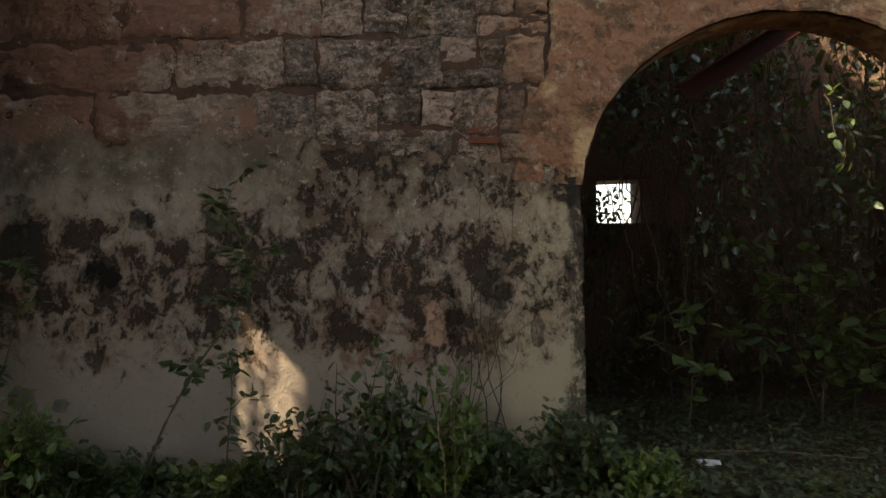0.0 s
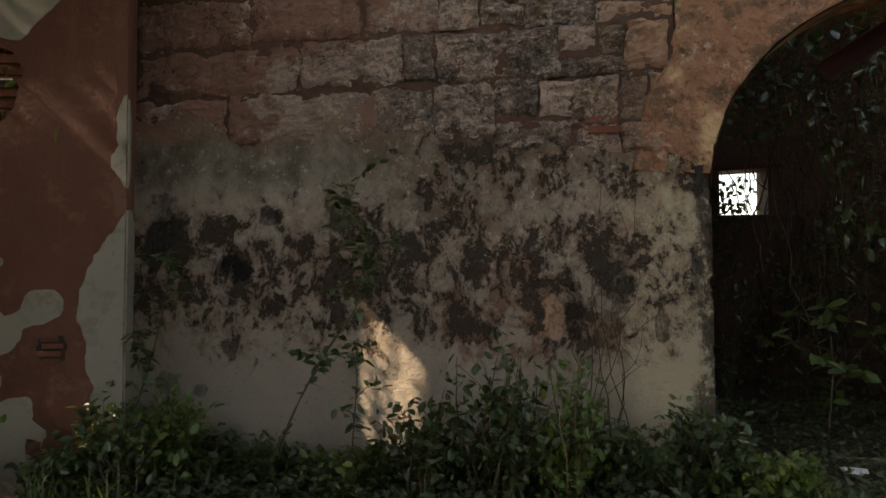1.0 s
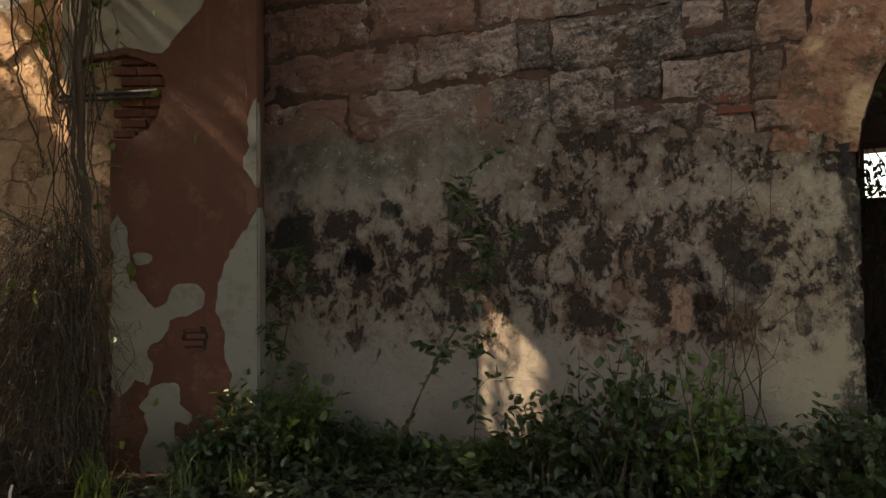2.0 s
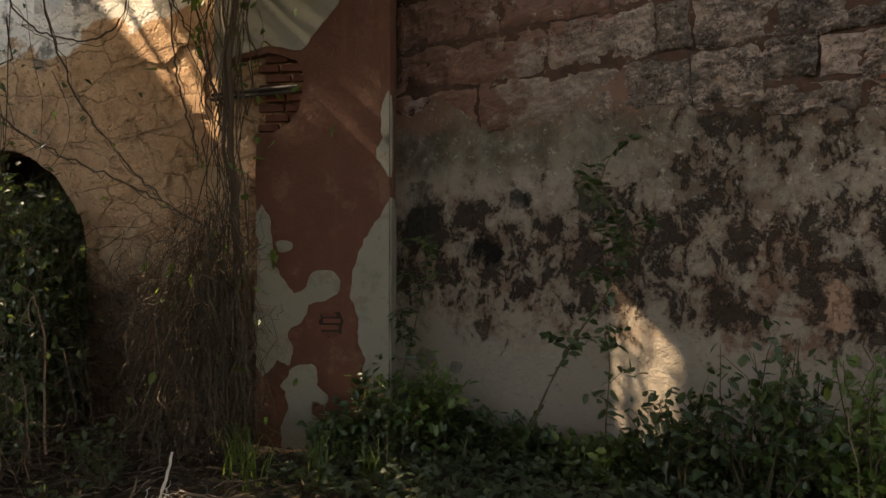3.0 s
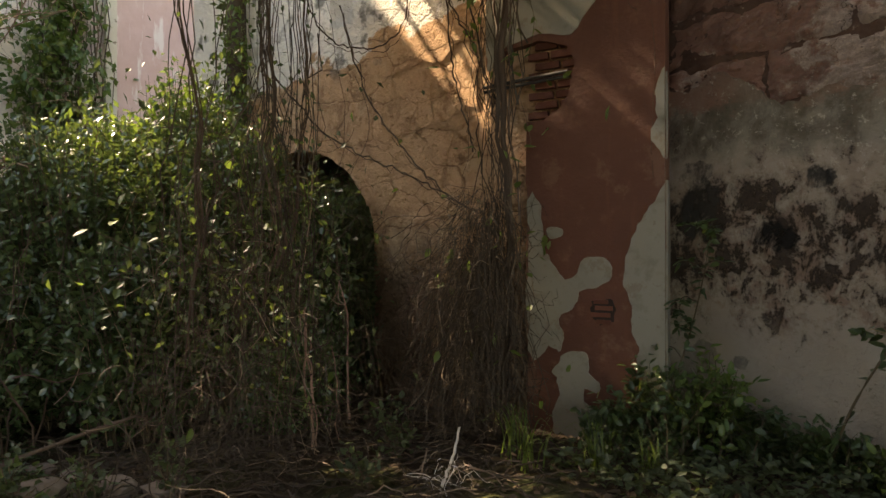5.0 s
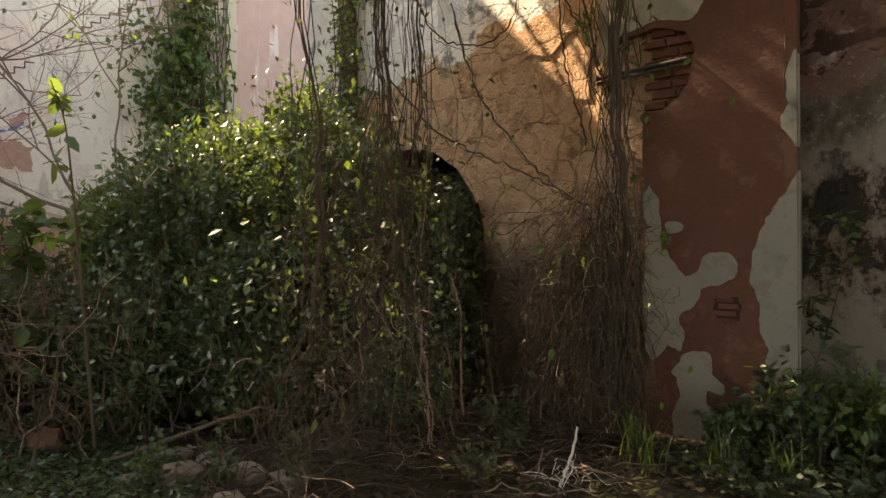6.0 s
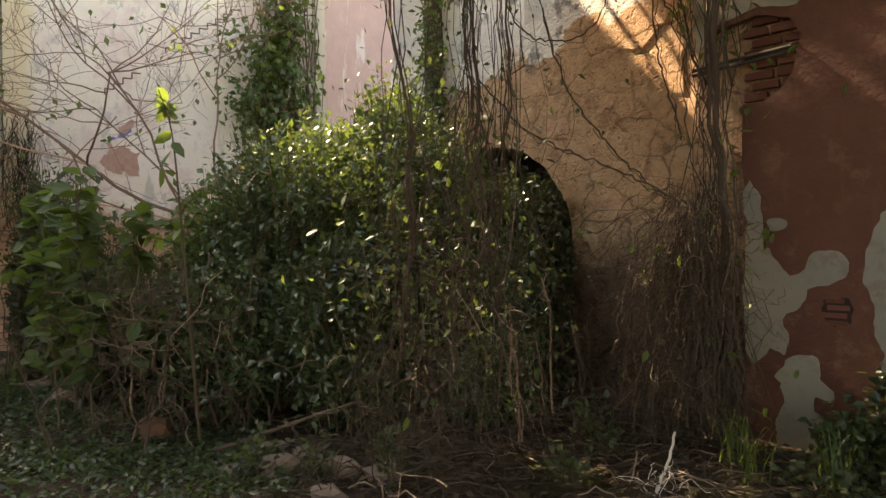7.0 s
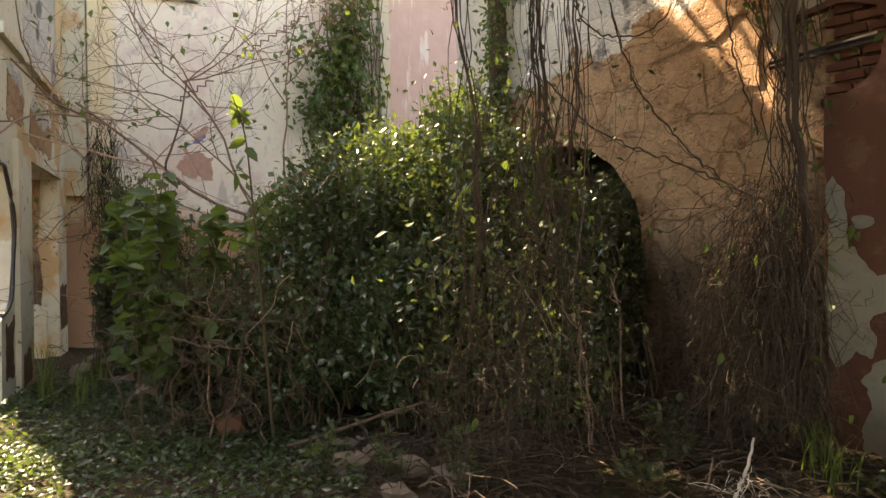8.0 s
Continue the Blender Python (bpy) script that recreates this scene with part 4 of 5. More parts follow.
def build_arch_room():
    """The room behind the big arch; build_dark_rooms adds a ceiling over it."""
    back = Plane((-1.5, 9.4), (9.0, 9.4))
    x0, x1, z0, z1 = 2.34, 2.99, 2.25, 2.97
    pieces = [[(-1.5, -0.2), (x0, -0.2), (x0, 6.0), (-1.5, 6.0)], [(x1, -0.2), (9, -0.2), (9, 6.0), (x1, 6.0)], [(x0, -0.2), (x1, -0.2), (x1, z0), (x0, z0)], [(x0, z1), (x1, z1), (x1, 6.0), (x0, 6.0)]]
    wall = tagged(part("wall_back_room", back.slab(pieces[0], 0, -0.5), DARK), "dark masonry wall overgrown with creeper", "wall", kind="structure")
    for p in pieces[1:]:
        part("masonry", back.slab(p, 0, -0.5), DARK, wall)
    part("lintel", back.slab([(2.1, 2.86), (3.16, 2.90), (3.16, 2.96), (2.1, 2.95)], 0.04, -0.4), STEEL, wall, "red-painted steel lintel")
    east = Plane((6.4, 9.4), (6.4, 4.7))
    tagged(part("wall_east", east.slab([(9.4, -0.2), (4.7, -0.2), (4.7, 6.0), (9.4, 6.0)], 0.0, -0.4), DARK), "dark masonry wall", "wall", kind="structure")
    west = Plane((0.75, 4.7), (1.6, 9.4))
    # Its unseen upper part is raised to keep sun out of the room.
    tagged(part("wall_side_room", west.slab([(4.54, -0.2), (9.4, -0.2), (9.4, 9.6), (4.54, 9.6)], 0.0, -0.3), DARK), "dark masonry wall", "wall", kind="structure")
    beam = thing("steel_beam", (2.9, 5.5, 3.55), "red-painted steel beam hanging aslant", "beam")
    a, b = np.array([2.17, 5.5, 3.10]), np.array([3.95, 5.5, 4.19])
    d = unit(b - a)
    side = unit(np.cross(d, [0, 0, 1.0]))
    upv = np.cross(side, d)
    for nm, w, h, off in (("web", 0.012, 0.16, 0.0), ("flange", 0.11, 0.014, 0.085), ("flange", 0.11, 0.014, -0.085)):
        v = [p + side * sx * w / 2 + upv * (off + sz * h / 2) for p in (a, b) for sx, sz in ((-1, -1), (1, -1), (1, 1), (-1, 1))]
        m = Acc()
        m.add(v, [(0, 1, 5, 4), (1, 2, 6, 5), (2, 3, 7, 6), (3, 0, 4, 7), (3, 2, 1, 0), (4, 5, 6, 7)])
        under(part(nm, m, STEEL), beam)


build_arch_room()


def build_dark_rooms():
    # Walls and ceilings added so that the openings look dark.
    back = Plane((-9.5, 6.2), (-3.4, 6.2))
    tagged(part("wall_inner", back.slab([(-9.5, -0.2), (-3.4, -0.2), (-3.4, 3.6), (-9.5, 3.6)], 0.0, -0.3), DARK), "dark masonry wall", "wall", kind="structure")
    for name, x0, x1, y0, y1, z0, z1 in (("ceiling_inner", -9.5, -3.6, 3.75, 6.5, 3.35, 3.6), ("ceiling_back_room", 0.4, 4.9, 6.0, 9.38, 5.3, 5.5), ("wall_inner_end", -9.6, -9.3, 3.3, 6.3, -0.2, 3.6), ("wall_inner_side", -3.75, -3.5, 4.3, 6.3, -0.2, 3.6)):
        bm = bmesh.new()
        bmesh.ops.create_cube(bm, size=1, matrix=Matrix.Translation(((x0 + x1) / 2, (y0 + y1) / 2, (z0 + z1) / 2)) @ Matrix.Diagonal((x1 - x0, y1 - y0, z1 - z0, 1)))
        tagged(part(name, bm, DARK), "added dark masonry that closes a side room to light", name.split("_")[0], kind="structure")


build_dark_rooms()


def build_light_blockers():
    """Added slabs overhead and a wall behind the camera, unseen, to shape the light."""

    def slab(name, plan, z0, z1, label):
        a, k = Acc(), len(plan)
        tris = tessellate_polygon([[Vector((x, y, 0)) for x, y in plan]])
        a.add([(x, y, z) for z in (z0, z1) for x, y in plan], [t for t in tris] + [tuple(i + k for i in t) for t in tris] + [(i, (i + 1) % k, k + (i + 1) % k, k + i) for i in range(k)])
        tagged(part(name, a, CREAM), label, "ceiling", kind="structure")

    # The notch in this outline lets through the sun patch on wall_north.
    plan = [(-2.6, -0.7), (-4.5, -0.7), (-5.6, 0.9), (-6.05, 2.60), (-4.62, 2.85), (-3.66, 3.20), (-3.82, 3.30), (-4.15, 3.315), (-4.4, 3.36), (-4.4, 3.75), (-3.3, 4.215), (-2.6, 4.215)]
    slab("ceiling", ragged(plan[:6], 0.02, 50.0, 0.12)[:-8] + plan[5:], 3.72, 3.98, "added unseen slab that keeps sun off the wall and pier")
    slab("ceiling_shade_strip", [(-5.5, 1.1), (6.5, 1.1), (6.5, 3.75), (-5.5, 3.75)], 5.4, 5.6, "added unseen strip that keeps sun off the wall")
    slab("ceiling_shade_south", [(-2.6, -8.0), (6.5, -8.0), (6.5, 0.4), (-2.6, 0.4)], 3.72, 3.98, "added unseen slab that blocks sky light from the south")
    s = Plane((9.0, -8.0), (-6.0, -8.0))
    tagged(part("wall_rear", s.slab([(9, -0.2), (-6, -0.2), (-6, 3.72), (9, 3.72)], 0.0, -0.4), CREAM), "added plain wall behind the camera that closes off sky light", "wall", kind="structure")


build_light_blockers()


# ---- plants ----
def bush(name, label, clumps, leaf_mat, size, at, stem_mat=TWIG, category="bush", group="", **kw):
    base = thing(name, at, label, category, group)
    stems, crown = Acc(), Acc()
    for foot, centre, radius, twigs, per in clumps:
        foliage(stems, crown, foot, centre, radius, twigs, per, size, **kw)
    tagged(under(part("stem", stems, stem_mat), base), kind="stuff")
    tagged(under(part("crown", crown, leaf_mat), base), kind="stuff")
    return base


def sapling(name, label, line, r, leaf_mat, size, count, at, branches=6, reach=0.4, wide=0.5):
    base = thing(name, at, label, "sapling")
    p = spline(line, 30)
    stem, crown = Acc(), Acc()
    stem.tube(p, np.linspace(r, r * 0.3, len(p)), 6)
    pos, ahead = [], []
    for i in range(branches):
        j = int(len(p) * RNG.uniform(0.3, 0.95))
        d = unit(np.array([RNG.normal(0, 1), RNG.normal(0, 0.6), RNG.uniform(0.0, 0.9)]))
        s = strand(p[j], p[j] + d * reach * RNG.uniform(0.4, 1.0), -0.03, 0.008, 7)
        stem.tube(s, np.linspace(r * 0.45, r * 0.2, 7), 4)
        pos.append(s[np.sort(RNG.integers(1, 7, count // (branches + 2)))] + RNG.normal(0, 0.008, (count // (branches + 2), 3)))
    pos.append(p[RNG.integers(len(p) // 4, len(p), count // 3)] + RNG.normal(0, 0.008, (count // 3, 3)))
    pos = np.concatenate(pos)
    crown.leaves(pos, RNG.normal(0, 1, (len(pos), 3)) * [1, 1, 0.45], size * RNG.uniform(0.6, 1.2, len(pos)), size * wide)
    under(part("stem", stem, TWIG), base)
    under(part("crown", crown, leaf_mat), base)


def wall_bushes():
    rows = [((-3.16, 3.32), 0.20, 0.26), ((-2.92, 3.42), 0.28, 0.44), ((-2.72, 3.75), 0.32, 0.46), ((-2.5, 3.85), 0.30, 0.24), ((-1.95, 3.85), 0.28, 0.20), ((-1.45, 3.75), 0.30, 0.18), ((-0.95, 3.75), 0.36, 0.46), ((-0.45, 3.72), 0.42, 0.68), ((-0.05, 3.8), 0.32, 0.58), ((0.35, 3.9), 0.22, 0.30), ((0.80, 3.85), 0.30, 0.42), ((1.2, 3.7), 0.26, 0.22)]
    for i, ((x, y), r, h) in enumerate(rows):
        bush("shrub", "leafy green shrub growing at the foot of the wall", [((x, y, 0), (x, y, h * 0.72), (r, r * 0.8, h * 0.85), int(44 + 56 * r), 17)], LEAF_YOUNG if i % 3 == 2 else LEAF_DARK, 0.070, (x, y, 0), group="shrubs at the wall", low=0.25)
    sapling("sapling", "tall slender sapling with small dark oval leaves", [(-1.98, 3.75, 0), (-1.86, 3.78, 0.42), (-1.64, 3.8, 0.85), (-1.42, 3.82, 1.18), (-1.33, 3.84, 1.5), (-1.42, 3.84, 1.78), (-1.50, 3.84, 2.0)], 0.009, LEAF_DARK, 0.09, 150, (-1.98, 3.75, 0), 10, 0.42)
    sapling("sapling", "thin young sapling with small leaves", [(-3.0, 3.7, 0), (-2.93, 3.72, 0.45), (-2.82, 3.74, 0.85), (-2.74, 3.75, 1.2), (-2.68, 3.75, 1.55)], 0.008, LEAF_DARK, 0.082, 110, (-3.0, 3.7, 0), 10, 0.26)
    sapling("sapling", "short young sapling with small leaves", [(-1.4, 3.6, 0), (-1.38, 3.62, 0.4), (-1.36, 3.63, 0.75), (-1.40, 3.63, 0.98)], 0.006, LEAF_DARK, 0.085, 60, (-1.4, 3.6, 0), 6, 0.22)
    sapling("sapling", "short young sapling with small leaves", [(-0.42, 3.6, 0), (-0.40, 3.62, 0.4), (-0.44, 3.63, 0.72)], 0.006, LEAF_YOUNG, 0.085, 50, (-0.42, 3.6, 0), 5, 0.2)
    # dry creeper stems that cling to the wall
    base = thing("creeper", (0.35, 4.15, 0), "leafless creeper stems clinging to the wall", "creeper")
    a = Acc()
    for i in range(9):
        x = RNG.uniform(-0.15, 0.75)
        z1 = RNG.uniform(0.9, 2.7)
        p = strand((RNG.uniform(0.1, 0.5), 4.1, 0.05), (x, 4.165, z1), 0, 0.05, 12)
        p[:, 1] = 4.165 + 0.008 * RNG.normal(0, 1, 12)
        p[0, 1] = 4.1
        a = Acc()
        a.tube(p, np.linspace(0.0042, 0.0014, 12), 4)
        under(part("stem", a, VINE), base)


wall_bushes()


def hanging_vines():
    # the bundle in front of the pier
    base = thing("vine_bundle", (-3.85, 2.95, 0), "bundle of dry hanging vines with a tangled skirt", "vines")
    trunk, fine, lv = Acc(), Acc(), Acc()
    spine = strand((-3.80, 2.98, 4.3), (-3.92, 2.98, 0.0), 0, 0.025, 22)
    for i in range(7):
        turn = RNG.uniform(0, 6.28) + np.linspace(0, RNG.normal(0, 8), 22)
        wind = (0.01, 0.03, 0.05, 0.04, 0.09, 0.11, 0.07)[i] * np.stack([np.cos(turn), np.sin(turn), 0 * turn], 1)
        trunk.tube(spine + wind + RNG.normal(0, 0.006, (22, 3)), (0.021, 0.010, 0.006, 0.010, 0.005, 0.004, 0.006)[i], 7)
    for i in range(16):
        x, y = -3.9 + RNG.normal(0, 0.13), 2.98 + RNG.normal(0, 0.1)
        p = strand((x + RNG.normal(0, 0.28), y + RNG.normal(0, 0.2), RNG.uniform(3.5, 4.4)), (x + RNG.normal(0, 0.08), y, RNG.uniform(0.2, 1.5)), 0, 0.045, 16)
        fine.tube(p, RNG.uniform(0.0015, 0.005), 4)
    # Strands and leaves added in the sun's path to dapple the patch on wall_north.
    for i in range(2):
        y = (3.16, 3.29)[i]
        trunk.tube(strand((-4.12 + RNG.normal(0, 0.06), y - 0.03, 3.68), (-4.02 + RNG.normal(0, 0.06), y + 0.04, 1.7), 0, 0.02, 14), (0.010, 0.008)[i], 6)
    for i in range(7):
        y = RNG.uniform(3.08, 3.34)
        fine.tube(strand((-4.1 + RNG.normal(0, 0.1), y, 3.6), (-4.0 + RNG.normal(0, 0.1), y + RNG.normal(0, 0.05), 1.6), 0, 0.05, 12), RNG.uniform(0.002, 0.005), 4)
    for i in range(4):
        y = RNG.uniform(3.06, 3.30)
        fine.tube(strand((-4.3 + RNG.normal(0, 0.1), y - 0.06, 4.5), (-4.1 + RNG.normal(0, 0.1), y + 0.05, 2.8 + RNG.normal(0, 0.15)), 0.04, 0.03, 12), RNG.uniform(0.004, 0.010), 5)
    pos = np.stack([RNG.uniform(-4.4, -3.95, 12), RNG.uniform(3.06, 3.30, 12), RNG.uniform(2.9, 4.3, 12)], 1)
    lv.leaves(pos, RNG.normal(0, 1, (12, 3)) - [0, 0, 0.8], RNG.uniform(0.05, 0.09, 12), 0.03)
    for i in range(720):
        a = RNG.uniform(0, 2 * np.pi)
        h = RNG.uniform(0.35, 1.8)
        r0, r1 = RNG.uniform(0, 0.22), RNG.uniform(0.05, 0.54) ** 0.75
        c = np.array([-3.97, 2.88])
        top = (c[0] + r0 * math.cos(a), c[1] + r0 * math.sin(a) * 0.8, h)
        a += RNG.normal(0, 0.5)
        bot = (c[0] - 0.08 + r1 * math.cos(a), c[1] - 0.05 + r1 * math.sin(a) * 0.8, RNG.uniform(0.0, 0.7) * h)
        p = strand(top, bot, RNG.normal(-0.04, 0.08), RNG.uniform(0.02, 0.06), 10)
        p[:, 2] = np.maximum(p[:, 2], 0.01)
        if p[:, 0].max() < -3.66 + 0.1 * RNG.random():
            fine.tube(p, RNG.uniform(0.0011, 0.0034), 3)
    for i in range(330):
        h = RNG.uniform(0.08, 1.75)
        w = 0.12 + 0.22 * (1 - h / 1.8)
        p = tangle((-4.02 + RNG.normal(0, w), 2.82 + RNG.normal(0, 0.2), h), RNG.uniform(0.3, 0.9), 6, 0.25)
        if p[:, 0].max() < -3.6:
            fine.tube(p, RNG.uniform(0.0012, 0.003), 3)
    for i in range(70):
        c = np.array([-3.97 + RNG.normal(0, 0.26), 2.82 + RNG.normal(0, 0.2), RNG.uniform(0.2, 1.6)])
        d = unit(RNG.normal(0, 1, 3) * [1, 0.6, 0.5])
        fine.tube(strand(c - d * 0.2, c + d * 0.25, RNG.uniform(-0.1, 0.1), 0.03, 8), 0.002, 3)
    pos = np.stack([-3.9 + RNG.normal(0, 0.3, 70), 2.92 + RNG.normal(0, 0.2, 70), RNG.uniform(0.3, 3.5, 70)], 1)
    lv.leaves(pos, RNG.normal(0, 1, (70, 3)) - [0, 0, 0.4], RNG.uniform(0.05, 0.11, 70), 0.05)
    under(part("woody_stem", trunk, STEM), base)
    tagged(under(part("dry_strand", fine, VINE), base), kind="stuff")
    under(part("leaves", lv, LEAF_BROAD), base)

    base = thing("leafy_vine", (-3.78, 3.0, 2.85), "hanging vine with paired pointed green leaves", "vine")
    st, lf = Acc(), Acc()
    for x0, y0, n in ((-3.78, 3.02, 22), (-3.68, 3.1, 16), (-4.0, 2.9, 14)):
        p = strand((x0 - 0.05, y0, 3.75), (x0, y0 - 0.05, 2.75), 0, 0.02, 14)
        st.tube(p, 0.003, 4)
        q = p[RNG.integers(2, 14, n)]
        lf.leaves(q, RNG.normal(0, 1, (n, 3)) * [1, 1, 0.4] - [0, 0, 0.5], RNG.uniform(0.06, 0.10, n), 0.032)
    under(part("stem", st, TWIG), base)
    under(part("leaves", lf, LEAF_BROAD), base)

    # the curtain that hangs in front of the thicket
    base = thing("vine_curtain", (-4.3, 1.4, 0), "curtain of dry hanging vines and roots", "vines")
    trunk, fine, lv = Acc(), Acc(), Acc()
    for y, r, n in ((0.90, 0.026, 8), (1.27, 0.05, 14), (1.45, 0.025, 5)):
        spine = strand((-4.3, y, 4.4), (-4.35, y + RNG.normal(0, 0.06), 0.5), 0, 0.03, 22)
        for i in range(n):
            turn = RNG.uniform(0, 6.28) + np.linspace(0, RNG.normal(0, 9), 22)
            wind = r * RNG.uniform(0.3, 1.0) * np.stack([np.cos(turn), np.sin(turn), 0 * turn], 1)
            keep = int(RNG.integers(13, 23))
            trunk.tube((spine + wind + RNG.normal(0, 0.004, (22, 3)))[:keep], RNG.uniform(0.0025, 0.006), 6)
    for i in range(46):
        y = RNG.choice([0.90, 1.25, 1.30, 1.45, 1.6]) + RNG.normal(0, 0.06)
        x = -4.3 + RNG.normal(0, 0.14)
        fine.tube(strand((x, y, RNG.uniform(2.0, 4.4)), (x + RNG.normal(0, 0.05), y + RNG.normal(0, 0.12), RNG.uniform(0.3, 1.6)), 0, 0.035, 14), RNG.uniform(0.0016, 0.0045), 4)
    for i in range(150):
        y0, x0 = 1.16 + RNG.normal(0, 0.27), -4.3 + RNG.normal(0, 0.2)
        h = RNG.uniform(0.4, 2.1) * max(0.35, 1 - abs(y0 - 1.1) * 0.9)
        y1 = y0 + (y0 - 1.1) * RNG.uniform(0.0, 1.2) + RNG.normal(0, 0.14)
        p = strand((x0, y0, h), (x0 + RNG.normal(0.05, 0.16), y1, h * RNG.uniform(0, 0.6)), RNG.normal(-0.04, 0.09), RNG.uniform(0.02, 0.065), 10)
        p[:, 2] = np.maximum(p[:, 2], 0.01)
        fine.tube(p, RNG.uniform(0.001, 0.0028), 3)
    for i in range(170):
        h = RNG.uniform(0.05, 1.95)
        fine.tube(tangle((-4.25 + RNG.normal(0, 0.18), 1.2 + RNG.normal(0, 0.2 + 0.22 * (1 - h / 2)), h), RNG.uniform(0.3, 1.3), 6, 0.12), RNG.uniform(0.0012, 0.0032), 3)
    for i in range(45):
        c = np.array([-4.25 + RNG.normal(0, 0.2), 1.2 + RNG.normal(0, 0.42), RNG.uniform(0.05, 1.7)])
        d = unit(RNG.normal(0, 1, 3) * [0.5, 1, 0.6])
        fine.tube(strand(c - d * 0.2, c + d * 0.25, RNG.uniform(-0.14, 0.1), 0.03, 9), 0.0026, 3)
    pos = np.stack([-4.22 + RNG.normal(0, 0.2, 36), 1.15 + RNG.normal(0, 0.35, 36), RNG.uniform(0.2, 2.0, 36)], 1)
    lv.leaves(pos, RNG.normal(0, 1, (36, 3)) - [0, 0, 0.6], RNG.uniform(0.05, 0.09, 36), 0.045)
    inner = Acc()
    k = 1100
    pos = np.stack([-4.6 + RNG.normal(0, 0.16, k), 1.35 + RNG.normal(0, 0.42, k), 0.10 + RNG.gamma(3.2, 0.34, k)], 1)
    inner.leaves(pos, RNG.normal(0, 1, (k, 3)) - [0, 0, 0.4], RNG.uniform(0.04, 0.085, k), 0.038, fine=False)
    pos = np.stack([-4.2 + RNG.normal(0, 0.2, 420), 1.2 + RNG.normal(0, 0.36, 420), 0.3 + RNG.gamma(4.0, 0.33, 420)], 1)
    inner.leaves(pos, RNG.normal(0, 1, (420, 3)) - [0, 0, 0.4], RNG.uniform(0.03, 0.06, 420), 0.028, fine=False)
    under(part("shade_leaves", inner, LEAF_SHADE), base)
    root = Acc()
    for dy, z0, r in ((0.0, 0.98, 0.008), (0.015, 0.9, 0.006), (0.03, 0.8, 0.005), (0.2, 0.72, 0.004)):
        root.tube(strand((-4.24, 1.55 + dy, z0), (-4.22, 1.60 + dy, 0.12), 0, 0.012, 14), r, 5)
    under(part("pale_root", root, BRANCH), base)
    under(part("woody_stem", trunk, STEM), base)
    tagged(under(part("dry_strand", fine, VINE), base), kind="stuff")
    under(part("leaves", lv, LEAF_BROAD), base)

    # long runners from one to the other
    runs = [[(-4.6, 2.05, 3.1), (-4.7, 2.35, 2.55), (-4.55, 2.6, 2.12), (-4.35, 2.8, 1.82), (-4.05, 2.95, 1.62)], [(-4.9, 1.7, 2.6), (-4.8, 2.1, 2.2), (-4.5, 2.55, 1.95), (-4.1, 2.9, 1.66)],
            [(-5.3, 2.0, 3.9), (-5.3, 2.3, 3.2), (-5.2, 2.6, 3.05), (-5.0, 2.9, 3.2), (-4.9, 3.0, 3.9)], [(-4.6, 2.6, 4.0), (-4.3, 2.8, 3.3), (-4.05, 2.95, 2.7), (-3.95, 3.0, 2.2)], [(-4.2, 2.7, 3.9), (-4.3, 2.85, 2.9), (-4.15, 2.95, 2.1)]]
    for r in runs:
        base = thing("vine_runner", r[-1], "long bare vine slung between hanging bundles", "vine", "slung vines")
        m = Acc()
        p = spline(r, 40)
        m.tube(p + RNG.normal(0, 0.008, p.shape), 0.0065, 6)
        m.tube(p + np.array([0.0, 0.03, -0.03]) + RNG.normal(0, 0.012, p.shape), 0.0032, 5)
        under(part("stem", m, STEM), base)


hanging_vines()


